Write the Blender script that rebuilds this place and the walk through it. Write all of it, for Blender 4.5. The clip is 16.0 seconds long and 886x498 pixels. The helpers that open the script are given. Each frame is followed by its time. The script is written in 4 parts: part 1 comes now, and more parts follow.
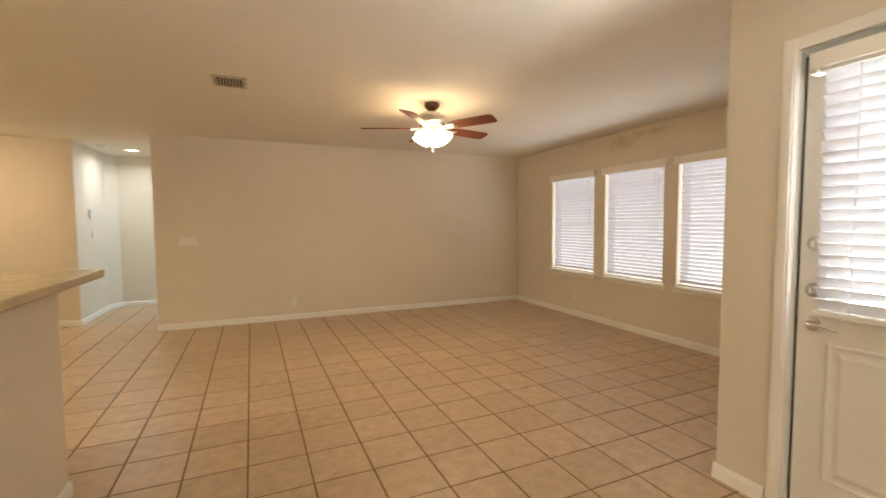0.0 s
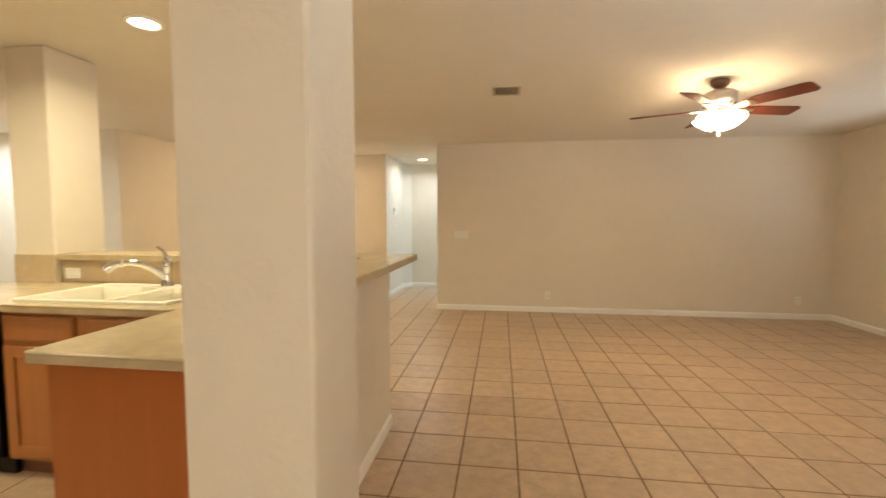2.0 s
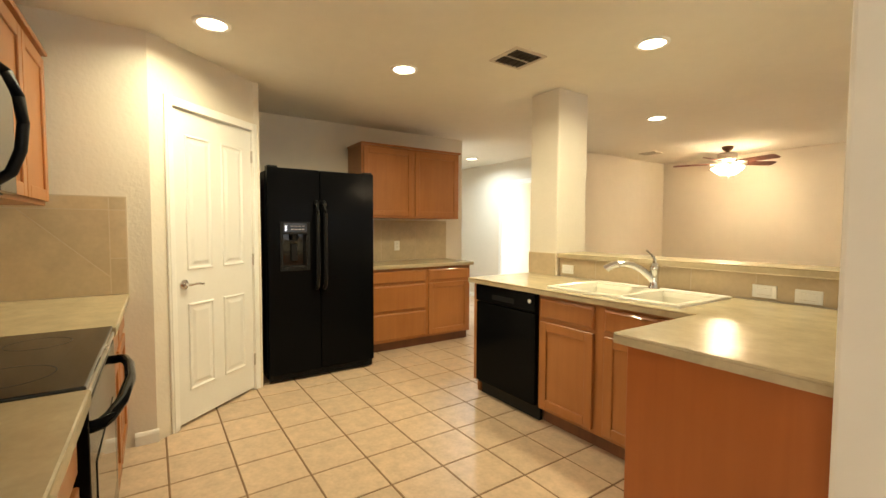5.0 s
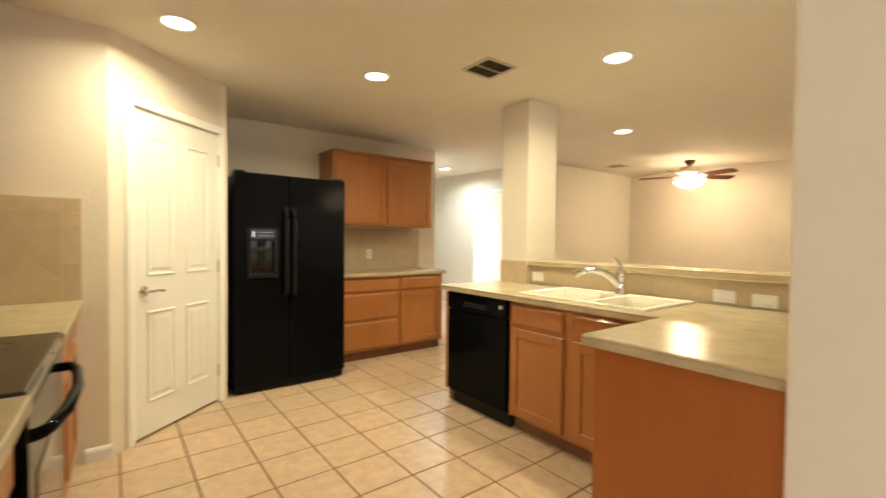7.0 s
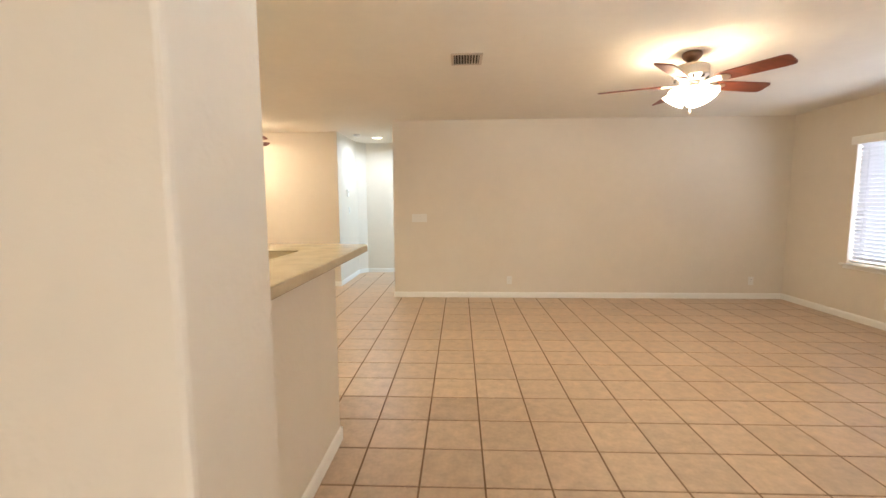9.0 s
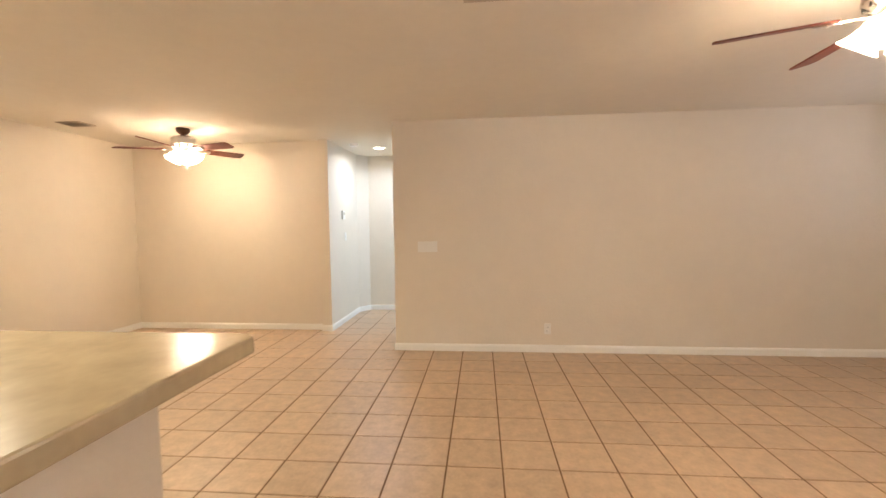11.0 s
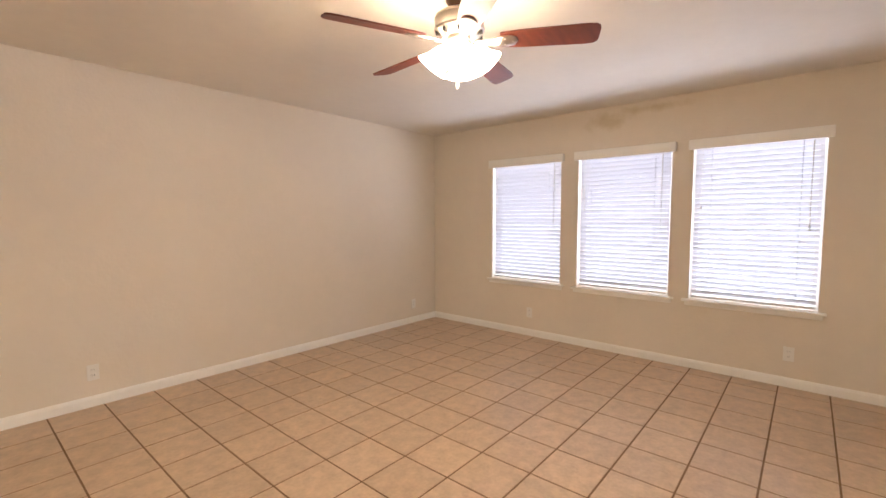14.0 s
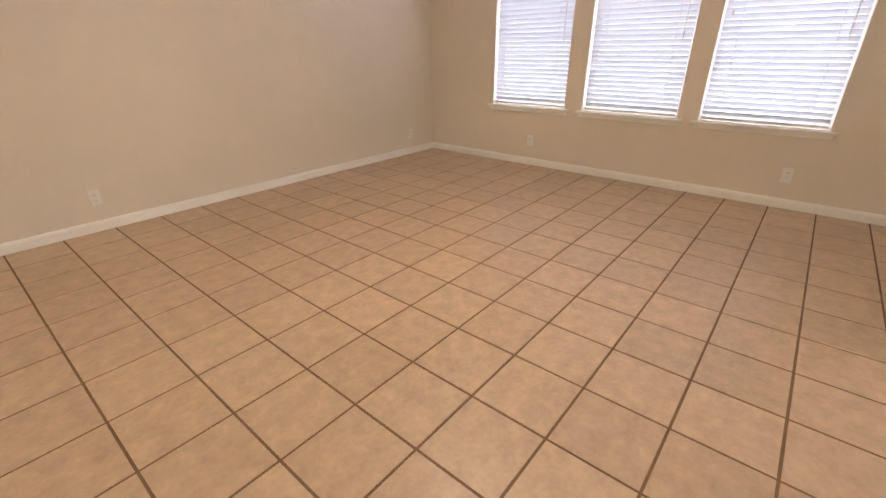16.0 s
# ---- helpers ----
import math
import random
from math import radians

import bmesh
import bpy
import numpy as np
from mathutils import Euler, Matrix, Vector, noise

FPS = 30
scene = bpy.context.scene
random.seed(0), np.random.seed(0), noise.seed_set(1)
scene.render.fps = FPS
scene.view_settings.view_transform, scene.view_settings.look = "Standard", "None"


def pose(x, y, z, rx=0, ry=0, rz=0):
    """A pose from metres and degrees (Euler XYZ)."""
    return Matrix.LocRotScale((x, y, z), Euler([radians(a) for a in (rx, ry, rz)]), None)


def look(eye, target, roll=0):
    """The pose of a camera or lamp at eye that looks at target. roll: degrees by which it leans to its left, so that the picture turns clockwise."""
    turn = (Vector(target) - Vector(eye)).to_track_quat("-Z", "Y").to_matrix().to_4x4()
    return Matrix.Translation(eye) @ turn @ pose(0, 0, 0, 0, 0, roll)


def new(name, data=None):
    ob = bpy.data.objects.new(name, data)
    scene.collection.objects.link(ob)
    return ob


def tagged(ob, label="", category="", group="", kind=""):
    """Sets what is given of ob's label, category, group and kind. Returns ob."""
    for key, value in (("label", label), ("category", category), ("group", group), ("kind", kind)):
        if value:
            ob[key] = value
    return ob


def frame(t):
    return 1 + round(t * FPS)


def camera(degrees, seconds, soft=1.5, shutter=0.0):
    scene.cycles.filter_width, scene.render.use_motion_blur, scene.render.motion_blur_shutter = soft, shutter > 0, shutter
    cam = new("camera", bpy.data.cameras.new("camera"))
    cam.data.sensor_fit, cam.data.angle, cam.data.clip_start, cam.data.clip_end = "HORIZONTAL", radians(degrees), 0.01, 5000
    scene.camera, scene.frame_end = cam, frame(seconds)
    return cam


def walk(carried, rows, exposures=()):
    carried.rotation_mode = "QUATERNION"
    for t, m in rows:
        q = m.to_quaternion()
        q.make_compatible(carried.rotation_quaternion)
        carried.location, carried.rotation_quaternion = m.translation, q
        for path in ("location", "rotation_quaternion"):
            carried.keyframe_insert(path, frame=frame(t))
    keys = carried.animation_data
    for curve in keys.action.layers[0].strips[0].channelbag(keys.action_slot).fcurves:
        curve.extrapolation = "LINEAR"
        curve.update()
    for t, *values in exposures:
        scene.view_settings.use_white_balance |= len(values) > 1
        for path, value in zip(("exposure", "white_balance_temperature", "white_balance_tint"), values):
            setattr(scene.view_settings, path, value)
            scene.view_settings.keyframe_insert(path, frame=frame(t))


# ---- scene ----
cam = camera(91.8, 16.0, shutter=0.4)
PATH = [
    (0, (-0.144, 0.326, 1.329), (0.657, 2.155, 1.21), -0.3),
    (0.5, (-0.167, 0.318, 1.329), (0.384, 2.236, 1.203), 0.0),
    (1, (-0.211, 0.32, 1.301), (0.022, 2.304, 1.197), -0.3),
    (1.5, (-0.239, 0.308, 1.304), (-0.267, 2.305, 1.193), -0.5),
    (2, (-0.297, 0.302, 1.319), (-0.579, 2.278, 1.189), -0.0),
    (2.5, (-0.417, 0.28, 1.311), (-1.069, 2.167, 1.195), 0.2),
    (3, (-0.581, 0.219, 1.305), (-1.671, 1.894, 1.218), -1.2),
    (3.5, (-0.691, 0.109, 1.307), (-2.072, 1.553, 1.221), -0.7),
    (4, (-0.749, 0.05, 1.325), (-2.298, 1.307, 1.185), -0.1),
    (4.5, (-0.79, 0.007, 1.306), (-2.431, 1.145, 1.199), 0.2),
    (4.7, (-0.80, -0.005, 1.306), (-2.459, 1.107, 1.20), 0.2),
    (6.8, (-0.80, -0.002, 1.28), (-2.457, 1.113, 1.22), 0.5),
    (7, (-0.795, 0.01, 1.272), (-2.388, 1.218, 1.227), 0.6),
    (7.5, (-0.71, 0.093, 1.252), (-1.907, 1.696, 1.243), 0.3),
    (8, (-0.589, 0.16, 1.292), (-1.1, 2.091, 1.208), -0.6),
    (8.5, (-0.436, 0.352, 1.348), (-0.518, 2.34, 1.141), -0.7),
    (9, (-0.32, 0.648, 1.338), (-0.412, 2.634, 1.121), -0.3),
    (11.3, (-0.317, 2.32, 1.361), (-0.513, 4.307, 1.255), -0.8),
    (11.5, (-0.291, 2.464, 1.361), (-0.331, 4.461, 1.261), -0.8),
    (12, (-0.31, 2.626, 1.339), (0.212, 4.556, 1.326), -1.3),
    (12.5, (-0.261, 2.692, 1.34), (0.853, 4.351, 1.24), -0.4),
    (13, (-0.236, 2.715, 1.368), (1.141, 4.159, 1.239), -1.0),
    (13.5, (-0.288, 2.725, 1.36), (1.182, 4.074, 1.219), -0.6),
    (14, (-0.305, 2.722, 1.357), (1.204, 4.026, 1.211), -0.1),
    (14.5, (-0.302, 2.717, 1.331), (1.211, 3.994, 1.049), -0.5),
    (15, (-0.301, 2.749, 1.249), (1.168, 3.97, 0.657), -0.3),
    (15.5, (-0.306, 2.752, 1.203), (1.074, 3.918, 0.345), -0.1),
    (16, (-0.305, 2.753, 1.211), (1.073, 3.929, 0.363), -0.5),
]
walk(cam, [(t, look(eye, target, roll)) for t, eye, target, roll in PATH],
     exposures=[(0.0, -0.18, 7000, 11), (1.0, 0.0, 6850, 10), (2.0, 0.0, 6800, 9), (3.5, 0.06, 6550, 5), (4.5, 0.07, 6550, 5), (7.0, 0.12, 6500, 6),
                (8.0, 0.18, 6200, 9), (9.0, 0.38, 5900, 10), (11.5, 0.25, 6180, 17), (13.0, 0.31, 5980, 18), (16.0, 0.19, 5880, 17)])

# ---- world, daylight and exposure ----
world = bpy.data.worlds.new("world")
scene.world = world
world.use_nodes = True
sky = world.node_tree.nodes.new("ShaderNodeTexSky")
sky.sky_type = "NISHITA"
sky.sun_disc = False
sky.sun_elevation, sky.sun_rotation = radians(50), radians(200)
world.node_tree.links.new(sky.outputs["Color"], world.node_tree.nodes["Background"].inputs["Color"])
world.node_tree.nodes["Background"].inputs["Strength"].default_value = 0.12

sun_data = bpy.data.lights.new("sun", "SUN")
sun_data.energy, sun_data.angle, sun_data.color = 1.2, radians(10), (1.0, 0.95, 0.88)
sun = new("sun", sun_data)
sun.matrix_world = look((0, -10, 12), (0, 0, 0))

WARM = (1.0, 0.75, 0.48)
CAN_COLOR = (1.0, 0.88, 0.60)
FAN_GLOW = 26.0
BULB_GLOW = 235.0
DINING_GLOW = 26.0
CAN_WATTS = 23.0
H = 2.44


def area(name, eye, target, sx, sy, watts, color, shape="RECTANGLE", spread=180):
    d = bpy.data.lights.new(name, "AREA")
    d.shape, d.size, d.size_y, d.energy, d.color = shape, sx, sy, watts, color
    d.spread = radians(spread)
    o = new(name, d)
    o.matrix_world = look(eye, target)
    return o


DAY = (0.82, 0.9, 1.0)
# window openings: daylight between the panes and the blinds
for wy in (5.23, 4.16, 3.11):
    area("window_daylight", (4.10, wy, 1.32), (0, wy, 1.32), 0.84, 1.34, 16, (0.9, 0.91, 1.0))
area("door_daylight", (2.085, 0.97, 1.46), (0, 0.97, 1.46), 0.6, 0.95, 112, (0.9, 0.94, 1.0))
# unseen lamp before a blank wall, standing in for the bedroom's window light
area("bedroom_daylight_fill", (-6.1, 7.35, 1.5), (-6.1, 4, 1.2), 1.4, 1.3, 170, DAY)
# added bluish lamp in an unseen entry without a window, to cool the hall
area("entry_daylight_fill", (0.9, 8.05, 1.5), (-3, 8.05, 1.3), 0.9, 1.6, 32, (0.52, 0.76, 1.0))
# added fill through an assumed nook window, to brighten the column faces
area("nook_daylight_fill", (-0.1, -2.36, 1.35), (-0.1, 0, 1.2), 1.7, 1.3, 33, (1.0, 0.93, 0.82))


# ---- materials ----
def nodes_of(name):
    m = bpy.data.materials.new(name)
    m.use_nodes = True
    nt = m.node_tree
    return m, nt, nt.nodes["Principled BSDF"]


def mat(name, base, rough=0.5, metal=0.0, var=0.08, scale=3.0, fine=60.0, bump=0.0, bump_scale=150.0, stretch=(1, 1, 1), coat=0.0,
        rough_var=0.08, island=False):
    """A surface with broad and fine variation of colour, gloss and relief."""
    m, nt, p = nodes_of(name)
    n, l = nt.nodes, nt.links
    geo = n.new("ShaderNodeNewGeometry")
    mp = n.new("ShaderNodeMapping")
    mp.inputs["Scale"].default_value = stretch
    l.new(geo.outputs["Position"], mp.inputs["Vector"])
    big, small = n.new("ShaderNodeTexNoise"), n.new("ShaderNodeTexNoise")
    big.inputs["Scale"].default_value, small.inputs["Scale"].default_value = scale, fine
    big.inputs["Detail"].default_value = small.inputs["Detail"].default_value = 4
    l.new(mp.outputs[0], big.inputs["Vector"]), l.new(mp.outputs[0], small.inputs["Vector"])
    add = n.new("ShaderNodeMath")
    add.operation = "MULTIPLY_ADD"
    add.inputs[1].default_value = 0.5
    l.new(small.outputs["Fac"], add.inputs[0]), l.new(big.outputs["Fac"], add.inputs[2])
    ramp = n.new("ShaderNodeMapRange")
    ramp.inputs["From Min"].default_value, ramp.inputs["From Max"].default_value = 0.45, 1.05
    ramp.inputs["To Min"].default_value, ramp.inputs["To Max"].default_value = 1 - var, 1 + var
    l.new(add.outputs[0], ramp.inputs["Value"])
    hsv = n.new("ShaderNodeHueSaturation")
    hsv.inputs["Color"].default_value = (*base, 1)
    l.new(ramp.outputs[0], hsv.inputs["Value"])
    l.new(hsv.outputs[0], p.inputs["Base Color"])
    if island:
        info = n.new("ShaderNodeObjectInfo" if island == "object" else "ShaderNodeNewGeometry")
        r2 = n.new("ShaderNodeMapRange")
        r2.inputs["To Min"].default_value, r2.inputs["To Max"].default_value = 0.94, 1.06
        l.new(info.outputs["Random" if island == "object" else "Random Per Island"], r2.inputs["Value"])
        mul = n.new("ShaderNodeMath")
        mul.operation = "MULTIPLY"
        l.new(ramp.outputs[0], mul.inputs[0]), l.new(r2.outputs[0], mul.inputs[1])
        l.new(mul.outputs[0], hsv.inputs["Value"])
    rr = n.new("ShaderNodeMapRange")
    rr.inputs["To Min"].default_value, rr.inputs["To Max"].default_value = max(0.02, rough - rough_var), min(1, rough + rough_var)
    l.new(big.outputs["Fac"], rr.inputs["Value"])
    l.new(rr.outputs[0], p.inputs["Roughness"])
    p.inputs["Metallic"].default_value = metal
    p.inputs["Coat Weight"].default_value = coat
    if bump:
        t = n.new("ShaderNodeTexNoise")
        t.inputs["Scale"].default_value, t.inputs["Detail"].default_value = bump_scale, 3
        l.new(mp.outputs[0], t.inputs["Vector"])
        b = n.new("ShaderNodeBump")
        b.inputs["Strength"].default_value, b.inputs["Distance"].default_value = bump, 0.003
        l.new(t.outputs["Fac"], b.inputs["Height"])
        l.new(b.outputs[0], p.inputs["Normal"])
    return m


def wood(name, base, dark, axis=2, rough=0.38, coat=0.15):
    """Stained wood with grain along an axis of the world."""
    m, nt, p = nodes_of(name)
    n, l = nt.nodes, nt.links
    geo, mp = n.new("ShaderNodeNewGeometry"), n.new("ShaderNodeMapping")
    s = [28.0, 28.0, 28.0]
    s[axis] = 1.6
    mp.inputs["Scale"].default_value = s
    l.new(geo.outputs["Position"], mp.inputs["Vector"])
    a = n.new("ShaderNodeTexNoise")
    a.inputs["Scale"].default_value, a.inputs["Detail"].default_value, a.inputs["Distortion"].default_value = 1.0, 6, 0.6
    l.new(mp.outputs[0], a.inputs["Vector"])
    b = n.new("ShaderNodeTexNoise")
    b.inputs["Scale"].default_value, b.inputs["Detail"].default_value = 2.2, 3
    l.new(geo.outputs["Position"], b.inputs["Vector"])
    mixf = n.new("ShaderNodeMath")
    mixf.operation = "MULTIPLY_ADD"
    mixf.inputs[1].default_value = 0.6
    l.new(a.outputs["Fac"], mixf.inputs[0]), l.new(b.outputs["Fac"], mixf.inputs[2])
    ramp = n.new("ShaderNodeValToRGB")
    ramp.color_ramp.elements[0].position, ramp.color_ramp.elements[0].color = 0.55, (*dark, 1)
    ramp.color_ramp.elements[1].position, ramp.color_ramp.elements[1].color = 1.0, (*base, 1)
    l.new(mixf.outputs[0], ramp.inputs["Fac"])
    l.new(ramp.outputs[0], p.inputs["Base Color"])
    p.inputs["Roughness"].default_value = rough
    p.inputs["Coat Weight"].default_value = coat
    bp = n.new("ShaderNodeBump")
    bp.inputs["Strength"].default_value, bp.inputs["Distance"].default_value = 0.06, 0.002
    l.new(a.outputs["Fac"], bp.inputs["Height"])
    l.new(bp.outputs[0], p.inputs["Normal"])
    return m


def glow(name, color, strength):
    m, nt, p = nodes_of(name)
    p.inputs["Base Color"].default_value = (0.9, 0.9, 0.88, 1)
    p.inputs["Emission Color"].default_value = (*color, 1)
    p.inputs["Emission Strength"].default_value = strength
    return m


def frosted(name, color, strength):
    """Lit frosted glass: it glows, and lets part of its bulb's light straight through."""
    m = glow(name, color, strength)
    n, l = m.node_tree.nodes, m.node_tree.links
    clear, mix = n.new("ShaderNodeBsdfTransparent"), n.new("ShaderNodeMixShader")
    mix.inputs[0].default_value = 0.45
    l.new(n["Principled BSDF"].outputs[0], mix.inputs[1]), l.new(clear.outputs[0], mix.inputs[2])
    l.new(mix.outputs[0], n["Material Output"].inputs["Surface"])
    return m


def wall_paint(name, base, stain=None):
    """Satin wall paint over an orange-peel plaster texture, scuffed; stain: a water mark's middle, half sizes and colour."""
    m = mat(name, base, rough=0.6, var=0.035, scale=1.3, fine=9.0, bump=0.6, bump_scale=42.0)
    if stain:
        nt = m.node_tree
        n, l = nt.nodes, nt.links
        hsv = next(x for x in n if x.type == "HUE_SAT")
        fac = None
        for mid, half in stain:
            geo, mp = n.new("ShaderNodeNewGeometry"), n.new("ShaderNodeMapping")
            mp.vector_type = "TEXTURE"
            mp.inputs["Location"].default_value, mp.inputs["Scale"].default_value = mid, half
            l.new(geo.outputs["Position"], mp.inputs["Vector"])
            ln = n.new("ShaderNodeVectorMath")
            ln.operation = "LENGTH"
            l.new(mp.outputs[0], ln.inputs[0])
            nz = n.new("ShaderNodeTexNoise")
            nz.inputs["Scale"].default_value, nz.inputs["Detail"].default_value = 9, 5
            l.new(geo.outputs["Position"], nz.inputs["Vector"])
            sm = n.new("ShaderNodeMath")
            sm.operation = "MULTIPLY_ADD"
            sm.inputs[1].default_value = 1.5
            l.new(nz.outputs["Fac"], sm.inputs[0]), l.new(ln.outputs["Value"], sm.inputs[2])
            r = n.new("ShaderNodeMapRange")
            r.inputs["From Min"].default_value, r.inputs["From Max"].default_value = 1.0, 1.75
            r.inputs["To Min"].default_value, r.inputs["To Max"].default_value = 0.5, 0.0
            l.new(sm.outputs[0], r.inputs["Value"])
            if fac is None:
                fac = r.outputs[0]
            else:
                mx = n.new("ShaderNodeMath")
                mx.operation = "MAXIMUM"
                l.new(fac, mx.inputs[0]), l.new(r.outputs[0], mx.inputs[1])
                fac = mx.outputs[0]
        mix = n.new("ShaderNodeMix")
        mix.data_type = "RGBA"
        l.new(fac, mix.inputs["Factor"])
        l.new(hsv.outputs[0], mix.inputs["A"])
        mix.inputs["B"].default_value = (0.50, 0.40, 0.20, 1)
        l.new(mix.outputs["Result"], nt.nodes["Principled BSDF"].inputs["Base Color"])
    return m


PAINT = wall_paint("beige_wall_paint", (0.74, 0.67, 0.555))
PAINT_STAINED = wall_paint("beige_wall_paint_water_stained", (0.74, 0.67, 0.555),
                           stain=[((4.0, 4.30, 2.30), (0.3, 0.24, 0.11)), ((4.0, 3.88, 2.37), (0.3, 0.40, 0.05))])
CEIL = mat("ceiling_texture", (0.78, 0.73, 0.63), rough=0.85, var=0.03, scale=1.5, fine=12, bump=0.35, bump_scale=60)
TRIM = mat("white_trim_paint", (0.88, 0.86, 0.80), rough=0.35, var=0.03, scale=4, fine=30, bump=0.05, bump_scale=40)
DOORW = mat("white_door_paint", (0.80, 0.78, 0.72), rough=0.38, var=0.03, scale=3, fine=40, bump=0.06, bump_scale=60)
TILE = mat("beige_ceramic_tile", (0.55, 0.405, 0.272), rough=0.36, var=0.2, scale=13, fine=48, bump=0.08, bump_scale=40, island="object", rough_var=0.12)
TILE_FIELD = mat("beige_ceramic_tile_field", (0.55, 0.405, 0.272), rough=0.36, var=0.2, scale=13, fine=48, bump=0.08, bump_scale=40, island="each", rough_var=0.12)
GROUT = mat("brown_grout", (0.20, 0.12, 0.062), rough=0.9, var=0.25, scale=5, fine=70, bump=0.3)
COUNTER = mat("tan_laminate", (0.47, 0.38, 0.235), rough=0.24, var=0.13, scale=9, fine=55, rough_var=0.06)
SPLASH = mat("tan_backsplash_tile", (0.53, 0.415, 0.265), rough=0.35, var=0.12, scale=8, fine=40, island="object")
SPLASH_GROUT = mat("pale_grout", (0.60, 0.50, 0.36), rough=0.9)
CAB = wood("honey_maple", (0.41, 0.160, 0.042), (0.33, 0.120, 0.030))
CABH = wood("honey_maple_level_grain", (0.41, 0.160, 0.042), (0.33, 0.120, 0.030), axis=1)
PANEL = wood("reddish_end_panel", (0.38, 0.112, 0.024), (0.33, 0.092, 0.019))
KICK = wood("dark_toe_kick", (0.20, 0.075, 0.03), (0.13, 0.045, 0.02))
BLADE = wood("cherry_fan_blade", (0.23, 0.055, 0.022), (0.11, 0.024, 0.012), axis=0, rough=0.5, coat=0.0)
BLACK = mat("black_gloss_enamel", (0.004, 0.004, 0.0045), rough=0.13, var=0.1, bump=0.03, bump_scale=220, rough_var=0.05)
BLACK.node_tree.nodes["Principled BSDF"].inputs["Specular IOR Level"].default_value = 0.05
BLACK_MATT = mat("black_plastic", (0.010, 0.010, 0.010), rough=0.35, var=0.1)
GLASS_TOP = mat("black_ceramic_glass", (0.012, 0.011, 0.011), rough=0.07, var=0.05, rough_var=0.03)
BLACK_MATT.node_tree.nodes["Principled BSDF"].inputs["Specular IOR Level"].default_value = 0.2
CHROME = mat("chrome", (0.75, 0.75, 0.75), rough=0.12, metal=1.0, var=0.03, rough_var=0.05)
NICKEL = mat("brushed_nickel", (0.55, 0.50, 0.44), rough=0.3, metal=1.0, var=0.06)
BRONZE = mat("aged_bronze", (0.16, 0.09, 0.055), rough=0.35, metal=0.8, var=0.1)
SINK = mat("bisque_enamel", (0.80, 0.76, 0.64), rough=0.16, var=0.02)
PLATE = mat("white_plastic_plate", (0.82, 0.80, 0.74), rough=0.35, var=0.02)
SLOT = mat("dark_slot", (0.03, 0.028, 0.025), rough=0.7)
VENT = mat("painted_vent_metal", (0.55, 0.47, 0.37), rough=0.5, var=0.05)
VENT_DARK = mat("vent_shadow_duct", (0.05, 0.04, 0.03), rough=0.9)
CAN_GLOW = glow("can_lamp_glow", (1.0, 0.86, 0.62), 14)
FAN_SHADE = frosted("lit_frosted_glass", WARM, FAN_GLOW)
DINING_SHADE = frosted("lit_frosted_glass_dining", WARM, DINING_GLOW)
BULB = glow("lit_bulb", WARM, BULB_GLOW)
OUTSIDE = glow("bright_daylight_outside", (0.92, 0.96, 1.0), 1.5)
GRASS = mat("outdoor_ground", (0.22, 0.24, 0.12), rough=0.95, var=0.3, scale=2, fine=20)


def blind_material():
    m, nt, p = nodes_of("white_blind_slat")
    n, l = nt.nodes, nt.links
    p.inputs["Base Color"].default_value = (0.70, 0.70, 0.71, 1)
    p.inputs["Roughness"].default_value = 0.45
    tr = n.new("ShaderNodeBsdfTranslucent")
    tr.inputs["Color"].default_value = (0.62, 0.63, 0.66, 1)
    mix = n.new("ShaderNodeMixShader")
    mix.inputs[0].default_value = 0.16
    l.new(p.outputs[0], mix.inputs[1]), l.new(tr.outputs[0], mix.inputs[2])
    l.new(mix.outputs[0], n["Material Output"].inputs["Surface"])
    return m


def pane_material():
    m, nt, p = nodes_of("window_glass")
    p.inputs["Base Color"].default_value = (0.95, 0.97, 0.97, 1)
    p.inputs["Roughness"].default_value = 0.02
    p.inputs["Transmission Weight"].default_value = 1.0
    p.inputs["IOR"].default_value = 1.45
    return m


BLIND = blind_material()
PANE = pane_material()


# ---- mesh helpers ----
def add_box(bm, x0, x1, y0, y1, z0, z1, bevel=0.0, seg=1):
    vs = [bm.verts.new((x, y, z)) for x in (x0, x1) for y in (y0, y1) for z in (z0, z1)]
    fs = []
    for q in ((0, 1, 3, 2), (4, 6, 7, 5), (0, 4, 5, 1), (2, 3, 7, 6), (0, 2, 6, 4), (1, 5, 7, 3)):
        fs.append(bm.faces.new([vs[i] for i in q]))
    if bevel:
        es = list({e for f in fs for e in f.edges})
        bmesh.ops.bevel(bm, geom=es, offset=bevel, segments=seg, profile=0.5, affect="EDGES")
    return bm


def box(x0, x1, y0, y1, z0, z1, bevel=0.0, seg=1):
    return add_box(bmesh.new(), x0, x1, y0, y1, z0, z1, bevel, seg)


def boxes(*rows, bevel=0.0):
    bm = bmesh.new()
    for r in rows:
        add_box(bm, *r, bevel=bevel)
    return bm


def prism(bm, pts, z0, z1):
    """A flat outline drawn up from z0 to z1."""
    lo, hi = [bm.verts.new((x, y, z0)) for x, y in pts], [bm.verts.new((x, y, z1)) for x, y in pts]
    n = len(pts)
    bm.faces.new(lo[::-1]), bm.faces.new(hi)
    for i in range(n):
        bm.faces.new((lo[i], lo[(i + 1) % n], hi[(i + 1) % n], hi[i]))
    return bm


